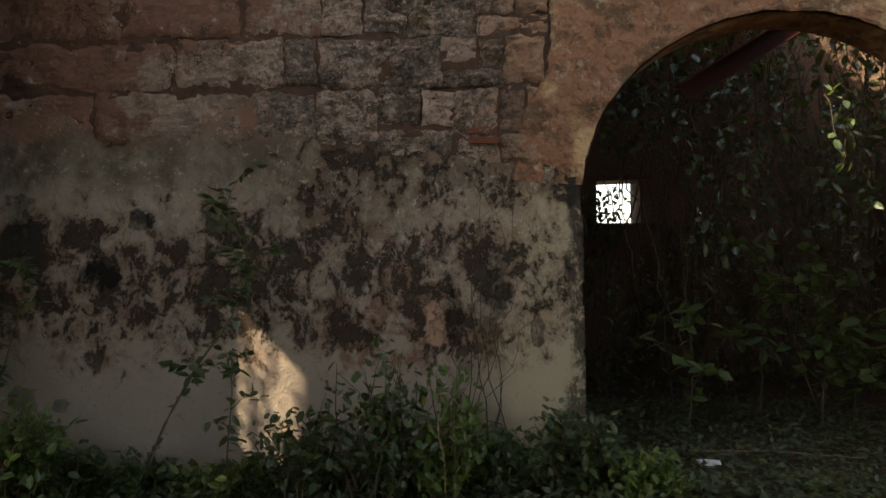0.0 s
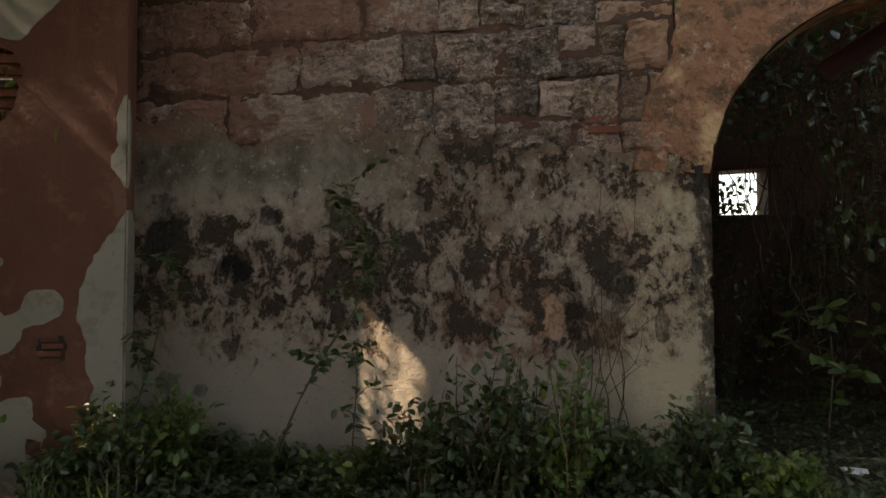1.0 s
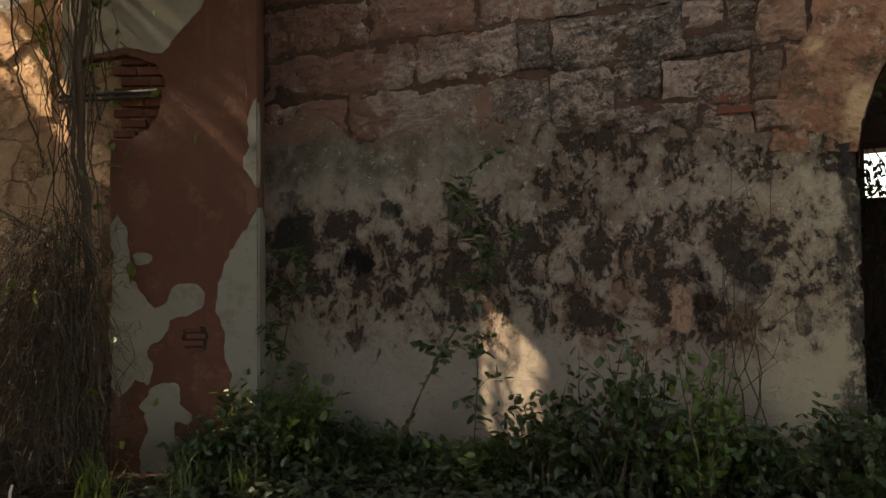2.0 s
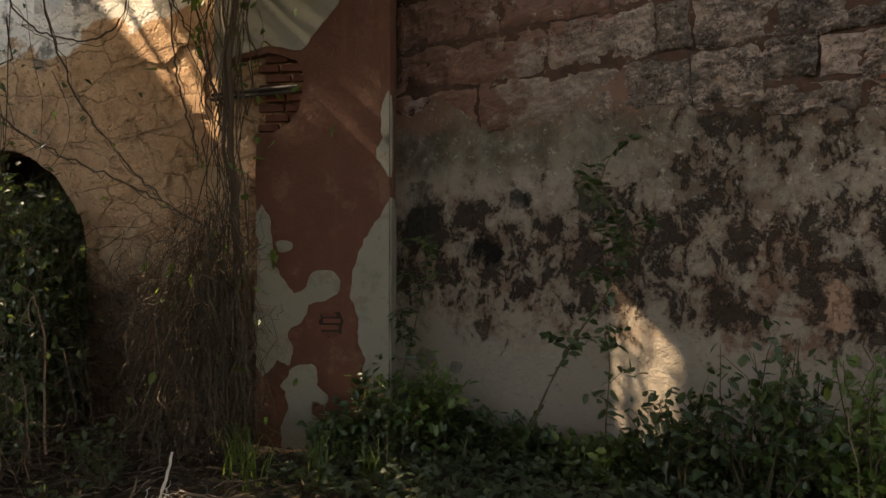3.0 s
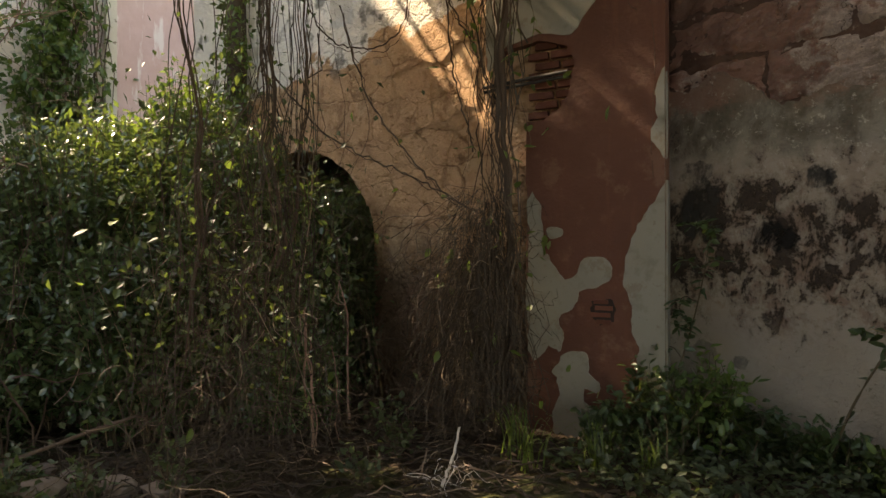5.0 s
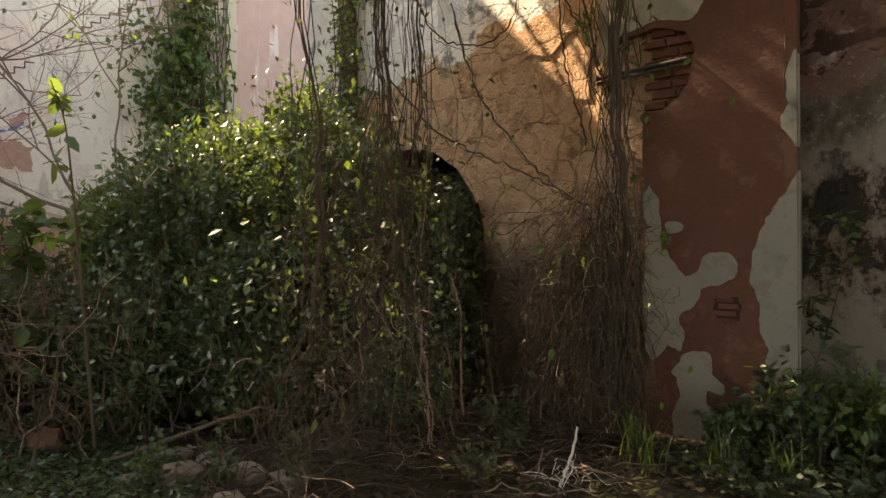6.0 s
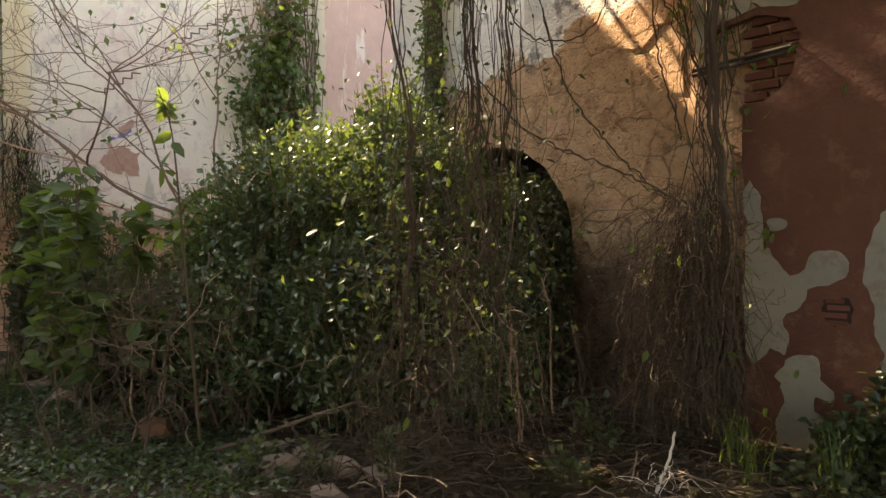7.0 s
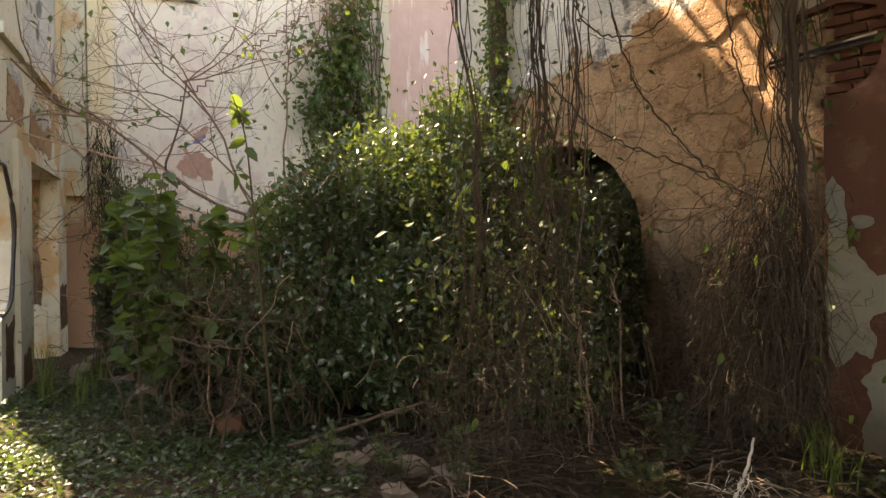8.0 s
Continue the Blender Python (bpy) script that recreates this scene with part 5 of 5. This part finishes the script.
def thicket():
    clumps = [((-5.7, 2.45, 0), (-5.85, 2.4, 1.0), (0.6, 0.45, 1.1), 260, 30), ((-6.1, 1.7, 0), (-6.3, 1.7, 1.45), (0.9, 0.8, 1.3), 560, 40), ((-6.6, 0.8, 0), (-6.8, 0.75, 1.45), (0.95, 0.85, 1.25), 640, 40),
              ((-6.3, 0.1, 0), (-6.3, 0.15, 0.7), (0.75, 0.7, 0.75), 280, 32), ((-5.6, 1.0, 0), (-5.75, 1.0, 0.75), (0.5, 0.7, 0.8), 280, 32), ((-7.0, 1.9, 0), (-7.1, 1.9, 2.0), (0.8, 0.8, 1.1), 340, 34), ((-5.9, 2.7, 0), (-5.95, 2.66, 1.0), (0.5, 0.34, 1.15), 340, 34), ((-6.6, 2.7, 0), (-6.6, 2.65, 1.2), (0.6, 0.35, 1.1), 240, 30), ((-5.0, 1.9, 0), (-5.1, 1.9, 0.35), (0.4, 0.45, 0.4), 110, 22)]
    bush("thicket", "dense glossy green thicket filling the court", clumps, LEAF, 0.074, (-6.2, 1.2, 0), fine=False, low=0.3)
    bush("thicket", "tall light green leafy shrub above the thicket", [((-7.0, 2.0, 0), (-7.0, 1.95, 2.45), (0.5, 0.55, 0.82), 190, 26), ((-6.6, 2.3, 0), (-6.6, 2.3, 2.1), (0.5, 0.4, 0.6), 130, 26), ((-7.2, 1.4, 0), (-7.2, 1.4, 2.2), (0.5, 0.45, 0.6), 130, 26), ((-7.6, 1.2, 0), (-7.6, 1.2, 1.95), (0.8, 0.8, 0.85), 260, 28), ((-7.3, 0.4, 0), (-7.3, 0.4, 1.6), (0.6, 0.6, 0.7), 180, 26)], LEAF_YOUNG, 0.088, (-7.5, 1.8, 0), fine=False, low=0.5)
    bush("weed_bush", "rank matt green weeds under the bare tree", [((-7.6, -0.3, 0), (-7.6, -0.3, 0.7), (0.8, 0.6, 0.8), 200, 26), ((-8.4, -0.95, 0), (-8.4, -0.95, 1.0), (0.8, 0.5, 1.25), 260, 28), ((-8.9, -1.35, 0), (-8.9, -1.35, 1.15), (0.5, 0.32, 1.2), 190, 26), ((-7.5, -0.75, 0), (-7.5, -0.75, 0.6), (0.6, 0.45, 0.7), 160, 24), ((-9.6, -1.2, 0), (-9.6, -1.2, 1.3), (0.7, 0.4, 1.3), 170, 26)], LEAF_SHADE, 0.09, (-8.3, -0.6, 0), fine=False, low=0.3)
    bush("thicket", "shrub growing out of the low arch, its leaf colour darkened for shade", [((-6.2, 3.3, 0), (-6.25, 3.2, 1.15), (0.5, 0.4, 1.05), 200, 30), ((-7.1, 3.3, 0), (-7.1, 3.2, 1.2), (0.6, 0.4, 1.1), 160, 28), ((-5.95, 3.05, 0), (-6.0, 2.98, 1.05), (0.36, 0.28, 1.05), 240, 30), ((-6.2, 3.5, 0), (-6.25, 3.45, 1.5), (0.5, 0.3, 0.8), 220, 30), ((-6.9, 3.5, 0), (-6.9, 3.45, 1.6), (0.6, 0.3, 0.75), 200, 30)], LEAF_SHADE, 0.08, (-6.5, 3.3, 0), fine=False, low=0.3)
    for x, y, h, b in ((-6.2, -0.92, 1.82, 14), (-6.45, -1.15, 1.6, 10), (-6.3, -0.55, 1.7, 10)):
        sapling("broad_leaf_plant", "young plant with broad drooping leaves", [(x, y + 0.1, 0), (x, y + 0.05, h * 0.5), (x, y, h)], 0.011, LEAF_MATT, 0.17, 120, (x, y + 0.1, 0), b, 0.5, 0.62)
    base = thing("dead_brush", (-6.3, -0.3, 0), "brown tangle of dead stems among the weeds", "brushwood")
    a = Acc()
    for i in range(230):
        c = (-6.0 + RNG.normal(0, 0.4), -0.35 + RNG.normal(0, 0.4), RNG.uniform(0.05, 1.15))
        a.tube(tangle(c, RNG.uniform(0.3, 0.9), 6, 0.0), RNG.uniform(0.0015, 0.0045), 4)
    tagged(under(part("twig", a, STEM), base), kind="stuff")
    a = Acc()
    for i in range(26):
        x, y = -5.9 + RNG.normal(0, 0.35), -0.3 + RNG.normal(0, 0.4)
        a.tube(strand((x, y, 0), (x + RNG.normal(0, 0.2), y + RNG.normal(0, 0.25), RNG.uniform(0.6, 1.6)), 0, 0.03, 10), np.linspace(0.009, 0.003, 10), 5)
    tagged(under(part("stem", a, STEM), base), kind="stuff")
    sapling("sapling", "slim sapling with bright backlit leaves", [(-5.6, -0.15, 0), (-5.65, -0.2, 0.8), (-5.7, -0.25, 1.6), (-5.75, -0.3, 2.2), (-5.8, -0.38, 2.5)], 0.012, LEAF_BROAD, 0.15, 32, (-5.6, -0.15, 0), 5, 0.35)


thicket()


def bare_tree():
    base = thing("tree", (-9.3, 0.3, 0), "half-bare tree with reddish branching limbs", "tree")
    trunk, limbs, crown = Acc(), Acc(), Acc()
    pos = []

    def grow(p, d, length, r, level, acc):
        q = [p]
        for i in range(6):
            d = unit(d + RNG.normal(0, 0.17, 3) + np.array([0, 0, 0.01]))
            q.append(q[-1] + d * length / 6)
        acc.tube(q, np.linspace(r * 0.72, r * 0.42, 7), 7 if level < 2 else 4)
        if level >= 4:
            pos.append(q[-1])
            return
        for i in range(3 if level else 5):
            j = int(RNG.integers(3, 7))
            nd = unit(d + RNG.normal(0, 0.75, 3) * [0.6, 1.1, 0.9])
            grow(q[j], nd, length * RNG.uniform(0.55, 0.8), max(0.0042, r * 0.62), level + 1, limbs)

    for p, d, length, r in (((-9.4, 0.12, 1.85), (0.0, -0.55, 0.8), 2.0, 0.024), ((-9.4, 0.05, 1.8), (0.05, -0.85, 0.5), 2.3, 0.030), ((-9.35, 0.5, 2.15), (0.0, -0.15, 1.0), 1.6, 0.020), ((-9.4, 0.06, 1.7), (0.0, -0.95, 0.25), 1.9, 0.022), ((-9.4, 0.15, 1.9), (0.3, -0.2, 0.9), 1.5, 0.018)):
        grow(np.array(p), unit(d), length, r, 0, limbs)
    trunk.tube(spline([(-9.3, 0.3, 0.0), (-9.35, 0.18, 0.8), (-9.4, 0.06, 1.5), (-9.4, 0.10, 1.86), (-9.3, 0.55, 2.2), (-9.2, 1.1, 2.6)], 30), np.linspace(0.085, 0.05, len(spline([(0, 0, 0), (1, 0, 0), (2, 0, 0), (3, 0, 0), (4, 0, 0), (5, 0, 0)], 30))), 10)
    pos = np.array(pos)
    pick = pos[RNG.random(len(pos)) < 0.35]
    crown.leaves(pick, RNG.normal(0, 1, (len(pick), 3)) - [0, 0, 0.5], RNG.uniform(0.06, 0.14, len(pick)), 0.06, fine=False)
    under(part("trunk", trunk, BRANCH, smooth=True), base)
    under(part("limb", limbs, BRANCH), base)
    under(part("crown", crown, LEAF_BROAD), base)
    # dark trunk behind the thicket
    base = thing("tree", (-7.95, 2.80, 0), "dark upright tree wrapped in creeper, with an added unseen crown that shades the court", "tree")
    m, c = Acc(), Acc()
    m.tube(spline([(-7.95, 2.80, 0), (-7.93, 2.81, 1.5), (-7.95, 2.83, 3.0), (-7.92, 2.80, 4.6), (-7.95, 2.7, 7.6)], 24), np.linspace(0.13, 0.10, 24)[: len(spline([(0, 0, 0), (1, 0, 0), (2, 0, 0), (3, 0, 0), (4, 0, 0)], 24))], 10)
    p = np.stack([-7.9 + RNG.normal(0, 0.14, 1500), 2.77 + RNG.normal(0, 0.07, 1500), RNG.uniform(1.5, 5.2, 1500)], 1)
    c.leaves(p, RNG.normal(0, 1, p.shape) - [0, 0, 0.6], RNG.uniform(0.05, 0.11, 1500), 0.05, fine=False)
    under(part("trunk", m, VINE, smooth=True), base)
    # Limbs and crown above the view are added to shade the curtain and ground.
    lm = Acc()
    cen = np.stack([RNG.uniform(-8.4, -6.5, 50), RNG.uniform(-0.2, 1.6, 50), RNG.uniform(4.7, 5.5, 50)], 1)
    for q in cen[:7]:
        lm.tube(strand((-7.95, 2.70, RNG.uniform(7.0, 7.3)), q, -0.15, 0.05, 10), np.linspace(0.03, 0.006, 10), 5)
    cen = np.concatenate([cen, np.stack([RNG.uniform(-9.5, -7.6, 56), RNG.uniform(-1.25, 0.55, 56), RNG.uniform(5.1, 5.8, 56)], 1)])
    for q in cen[50:58]:
        lm.tube(strand((-7.95, 2.70, RNG.uniform(7.0, 7.4)), q, -0.15, 0.05, 10), np.linspace(0.03, 0.006, 10), 5)
    p = cen[RNG.integers(0, 106, 1300)] + RNG.normal(0, 0.20, (1300, 3)) * [1, 1, 0.5]
    p = p[p[:, 2] > 4.35]
    c.leaves(p, RNG.normal(0, 0.8, p.shape) - [0, 0, 0.4], RNG.uniform(0.11, 0.2, len(p)), 0.11, fine=False)
    under(part("limb", lm, BRANCH), base)
    under(part("crown", c, LEAF_YOUNG), base)


bare_tree()


def creeper_masses():
    """Creeper on the far wall and in the room behind the arch."""
    base = thing("wall_creeper", (-11.9, 1.9, 0), "creeper hanging in a thick column on the far wall", "creeper")
    m, c = Acc(), Acc()
    for i in range(34):
        y = 1.95 + RNG.normal(0, 0.26)
        m.tube(strand((-11.85, y, RNG.uniform(4.5, 7.5)), (-11.7, y + RNG.normal(0, 0.1), RNG.uniform(0.5, 3.2)), 0, 0.05, 10), RNG.uniform(0.004, 0.012), 4)
    k = 2600
    cen = np.stack([-11.75 + RNG.normal(0, 0.1, 70), 1.85 + RNG.normal(0, 0.30, 70), 2.6 + RNG.gamma(2.2, 1.0, 70)], 1)
    p = cen[RNG.integers(0, 70, k)] + RNG.normal(0, 0.17, (k, 3)) * [0.7, 1, 1.2]
    p[:, 0] = np.maximum(p[:, 0], -11.93)
    c.leaves(p, RNG.normal(0, 0.7, p.shape) - [-0.2, 0, 0.6], RNG.uniform(0.08, 0.16, k), 0.085, fine=False)
    tagged(under(part("stem", m, STEM), base), kind="stuff")
    under(part("leaves", c, LEAF_YOUNG), base)

    base = thing("wall_creeper", (4.2, 9.3, 0), "creeper and dead vines covering the dark room's walls", "creeper")
    m, c = Acc(), Acc()
    for i in range(240):
        x = RNG.uniform(1.3, 6.2)
        y = RNG.uniform(6.6, 9.2)
        z0 = RNG.uniform(1.5, 5.2)
        m.tube(strand((x, y, z0), (x + RNG.normal(0, 0.3), y - RNG.uniform(0, 0.3), max(0.02, z0 - RNG.uniform(0.8, 2.6))), RNG.uniform(-0.1, 0.2), 0.05, 9), RNG.uniform(0.003, 0.010), 4)
    q = np.stack([RNG.normal(2.36, 0.15, 260), RNG.normal(9.1, 0.1, 260), RNG.normal(2.32, 0.26, 260)], 1)
    c.leaves(q, RNG.normal(0, 0.7, q.shape) - [0, 0, 0.5], RNG.uniform(0.06, 0.11, 260), 0.06, fine=False)
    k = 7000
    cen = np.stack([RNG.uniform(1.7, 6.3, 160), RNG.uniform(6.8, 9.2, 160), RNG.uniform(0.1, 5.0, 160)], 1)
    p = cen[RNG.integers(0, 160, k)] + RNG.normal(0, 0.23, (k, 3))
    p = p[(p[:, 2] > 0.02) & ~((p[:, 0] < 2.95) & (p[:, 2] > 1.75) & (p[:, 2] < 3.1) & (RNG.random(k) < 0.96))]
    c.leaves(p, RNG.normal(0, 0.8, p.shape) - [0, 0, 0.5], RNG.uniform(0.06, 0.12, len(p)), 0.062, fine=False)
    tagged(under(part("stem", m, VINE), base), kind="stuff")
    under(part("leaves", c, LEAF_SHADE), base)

    base = thing("hanging_creeper", (3.1, 5.6, 2.0), "leafy creeper trailing down behind the arch", "creeper")
    m, c = Acc(), Acc()
    pos = []
    for i in range(74):
        x, y, z0 = RNG.uniform(1.75, 5.0), RNG.uniform(5.75, 6.7), RNG.uniform(3.2, 5.2)
        p = strand((x, y, z0), (x + RNG.normal(0, 0.35), y + RNG.normal(0, 0.15), z0 - RNG.uniform(0.7, 2.3)), RNG.uniform(-0.2, 0.2), 0.05, 12)
        m.tube(p, np.linspace(0.007, 0.002, 12), 4)
        if i % 3:
            q = p[RNG.integers(2, 12, 26)]
            pos.append(q + RNG.normal(0, 0.07, q.shape))
    pos = np.concatenate(pos)
    pos = pos[~((pos[:, 0] < 2.35) & (pos[:, 2] < 2.7))]
    c.leaves(pos, RNG.normal(0, 0.8, pos.shape) - [0, 0.3, 0.5], RNG.uniform(0.07, 0.15, len(pos)), 0.07)
    tagged(under(part("stem", m, VINE), base), kind="stuff")
    tagged(under(part("leaves", c, LEAF), base), kind="stuff")

    for x, y, z, n in ((3.6, 5.9, 1.5, 26), (4.1, 6.2, 0.95, 22), (3.2, 6.3, 1.75, 20), (2.2, 5.6, 1.3, 14)):
        sapling("broad_leaf_plant", "broad-leaved plant in the shade behind the arch", [(x, y, 0), (x + 0.05, y, z * 0.5), (x, y, z)], 0.010, LEAF_MATT, 0.17, n * 3, (x, y, 0), n // 2, 0.75, 0.55)


creeper_masses()


def low_growth():
    # creeping ground cover
    a = Acc()
    k = 26000
    cen = np.stack([RNG.uniform(-9.5, -3.6, 420), RNG.uniform(-2.6, 1.2, 420)], 1)
    p = cen[RNG.integers(0, 420, k)] + RNG.normal(0, 0.22, (k, 2))
    keep = (p[:, 1] < 0.05 + 0.28 * (p[:, 0] + 5.2) * -0.3 + 0.25) & (p[:, 1] > -2.25)
    p = p[keep]
    z = np.array([ground_height(x, y) for x, y in p]) + RNG.uniform(0.01, 0.14, len(p)) ** 1.3
    a.leaves(np.c_[p, z], RNG.normal(0, 1, (len(p), 3)) * [1, 1, 0.35] + [0, 0, 0.15], RNG.uniform(0.03, 0.065, len(p)), 0.032, fine=False)
    tagged(part("ground_cover", a, LEAF_COVER), "carpet of small-leaved creeping weeds", "weeds", kind="stuff")
    a = Acc()
    k = 9000
    p = np.concatenate([np.stack([RNG.uniform(-3.2, 3.2, k), RNG.uniform(2.6, 4.1, k)], 1), np.stack([RNG.uniform(1.0, 4.5, k // 2), RNG.uniform(4.3, 7.0, k // 2)], 1)])
    z = np.array([ground_height(x, y) for x, y in p]) + RNG.uniform(0.01, 0.20, len(p)) ** 1.2
    a.leaves(np.c_[p, z], RNG.normal(0, 1, (len(p), 3)) * [1, 1, 0.4] + [0, 0, 0.2], RNG.uniform(0.04, 0.085, len(p)), 0.04, fine=False)
    tagged(part("ground_cover", a, LEAF_SHADE), "low weeds along the foot of the wall and through the arch", "weeds", kind="stuff")
    # fallen leaves and twigs
    a = Acc()
    k = 9000
    p = np.stack([RNG.uniform(-7.0, 4.0, k), RNG.uniform(0.0, 4.0, k)], 1)
    z = np.array([ground_height(x, y) for x, y in p]) + 0.012
    a.leaves(np.c_[p, z], RNG.normal(0, 1, (k, 3)) * [1, 1, 0.15], RNG.uniform(0.04, 0.09, k), 0.04, 0.1, fine=False)
    tagged(part("leaf_litter", a, LEAF_DRY), "fallen dry leaves on the soil", "leaf litter", kind="stuff")
    a = Acc()
    for i in range(900):
        x, y = (RNG.uniform(-6.5, 3.5), RNG.uniform(0.0, 3.9)) if i < 330 else (RNG.uniform(-5.6, -3.0), RNG.uniform(0.2, 2.9))
        if x > -2.9 and y < 2.4:
            continue
        d = unit([RNG.normal(), RNG.normal(), RNG.normal(0, 0.15)]) * RNG.uniform(0.1, 0.45)
        z = ground_height(x, y) + 0.03
        a.tube(strand((x, y, z), (x + d[0], y + d[1], max(0.02, z + d[2])), -0.02, 0.015, 6), RNG.uniform(0.002, 0.006), 4)
    tagged(part("fallen_twigs", a, VINE), "scattered fallen twigs", "twigs", kind="stuff")
    # small weeds in the litter
    for x, y in ((-4.45, 0.35), (-4.25, 0.75), (-4.7, 0.05), (-4.05, 2.15), (-4.4, 2.35), (-3.75, 1.65)):
        bush("weed", "small leafy weed in the litter", [((x, y, 0), (x, y, 0.18), (0.16, 0.16, 0.16), 9, 9)], LEAF_SHADE, 0.06, (x, y, 0), category="weed", group="weeds in the litter", spread=0.03)
    # grass tufts
    for x, y, n, h in ((-3.55, 2.75, 26, 0.36), (-3.3, 2.6, 22, 0.30), (-3.0, 2.9, 24, 0.3), (-2.7, 3.0, 18, 0.26), (-7.6, -1.9, 34, 0.5), (-7.3, -1.6, 20, 0.4), (-8.2, -1.5, 16, 0.4)):
        g = Acc()
        for i in range(n):
            d = unit([RNG.normal(), RNG.normal(), 0]) * RNG.uniform(0.05, 0.22)
            f = np.array([x, y, 0]) + [*RNG.normal(0, 0.05, 2), 0]
            hh = h * RNG.uniform(0.6, 1.1)
            q = [f, f + d * 0.3 + [0, 0, hh * 0.6], f + d * 0.9 + [0, 0, hh], f + d * 1.7 + [0, 0, hh * 0.85]]
            s = spline(q, 9)
            w = np.linspace(0.006, 0.001, len(s))[:, None]
            sd = unit(np.cross(d, [0, 0, 1.0]))
            v = np.concatenate([s - sd * w, s + sd * w])
            k = len(s)
            g.add(v, [(j, j + 1, k + j + 1, k + j) for j in range(k - 1)])
        base = thing("grass_tuft", (x, y, 0), "tuft of long arching grass blades", "grass", "grass tufts")
        under(part("blade", g, GRASS), base)


low_growth()


def debris():
    def rock(at, size, mat, label, name="rock", seed=1):
        a = Acc()
        a.blob((0, 0, size[2] * 0.55), size, 0.3, seed)
        ob = tagged(part(name, a, mat, smooth=False), label, "rock", "fallen rubble")
        ob.location = (at[0], at[1], ground_height(at[0], at[1]) - 0.03)

    rock((-5.9, -0.42), (0.14, 0.12, 0.13), CLAY, "rounded reddish stone among weeds", seed=2)
    for i, (x, y, s) in enumerate(((-4.75, 0.2, 0.20), (-4.55, 0.55, 0.16), (-5.0, 0.45, 0.13), (-4.35, 0.75, 0.15), (-4.9, -0.05, 0.11), (-7.6, -1.0, 0.22), (-8.3, -1.3, 0.2), (-4.2, 0.35, 0.12), (-9.2, -1.75, 0.26), (-9.9, -1.7, 0.22), (-5.3, 0.3, 0.14))):
        rock((x, y), (s * 0.95, s * 0.8, s * 0.5), ROCK, "broken pale masonry rubble on the ground", seed=i + 4)
    for pts, r, mat, lab in (([(-3.34, 1.90, 0.0), (-3.31, 1.95, 0.16), (-3.28, 2.00, 0.36)], 0.011, STICKWOOD, "bleached broken stick standing in the litter"),
                             ([(-5.2, -0.1, 0.05), (-4.9, 0.25, 0.22), (-4.7, 0.6, 0.36), (-4.65, 0.75, 0.37)], 0.014, STEM, "fallen bent branch on the litter"),
                             ([(-4.55, 2.1, 0.15), (-4.6, 2.12, 0.5), (-4.55, 2.08, 0.9), (-4.62, 2.05, 1.15)], 0.009, BRANCH, "broken root hanging in the gap"),
                             ([(1.9, 4.7, 0.08), (2.5, 4.55, 0.10), (3.1, 4.5, 0.06)], 0.006, BRANCH, "pale cane lying on the ground")):
        a = Acc()
        p = spline(pts, 14)
        a.tube(p + RNG.normal(0, 0.004, p.shape), np.linspace(r, r * 0.6, len(p)), 7)
        ob = part("stick", a, mat)
        base = tagged(ob, lab, "stick")
    base = thing("dead_spray", (-3.35, 1.98, 0), "spray of bleached dead twigs beside the stick", "twigs")
    a = Acc()
    for i in range(16):
        f = np.array([-3.36, 1.98, 0.02]) + [*RNG.normal(0, 0.05, 2), 0]
        d = unit(RNG.normal(0, 1, 3) * [0.7, 1, 0.5] + [0, 0, 0.8]) * RNG.uniform(0.08, 0.24)
        a.tube(strand(f, f + d, -0.03, 0.016, 8), RNG.uniform(0.0009, 0.0022), 4)
    tagged(under(part("twig", a, STICKWOOD), base), kind="stuff")
    base = thing("root_mass", (-11.75, -1.8, 1.2), "mass of dry roots hanging beside the doorway", "roots")
    a = Acc()
    for i in range(120):
        x, y = -11.75 + RNG.normal(0, 0.08), -1.8 + RNG.normal(0, 0.13)
        z = RNG.uniform(2.2, 3.4)
        a.tube(strand((x, y, z), (x + RNG.normal(0, 0.1), y + RNG.normal(0, 0.14), max(0.02, z - RNG.uniform(0.4, 1.2))), 0, 0.04, 9), RNG.uniform(0.003, 0.007), 3)
    tagged(under(part("root", a, VINE), base), kind="stuff")
    a = Acc()
    a.blob((0, 0, 0.03), (0.07, 0.05, 0.035), 0.9, 31)
    ob = tagged(part("plastic_bag", a, BAG), "crumpled scrap of white plastic film", "litter")
    ob.location = (1.93, 4.5, 0.0)


debris()
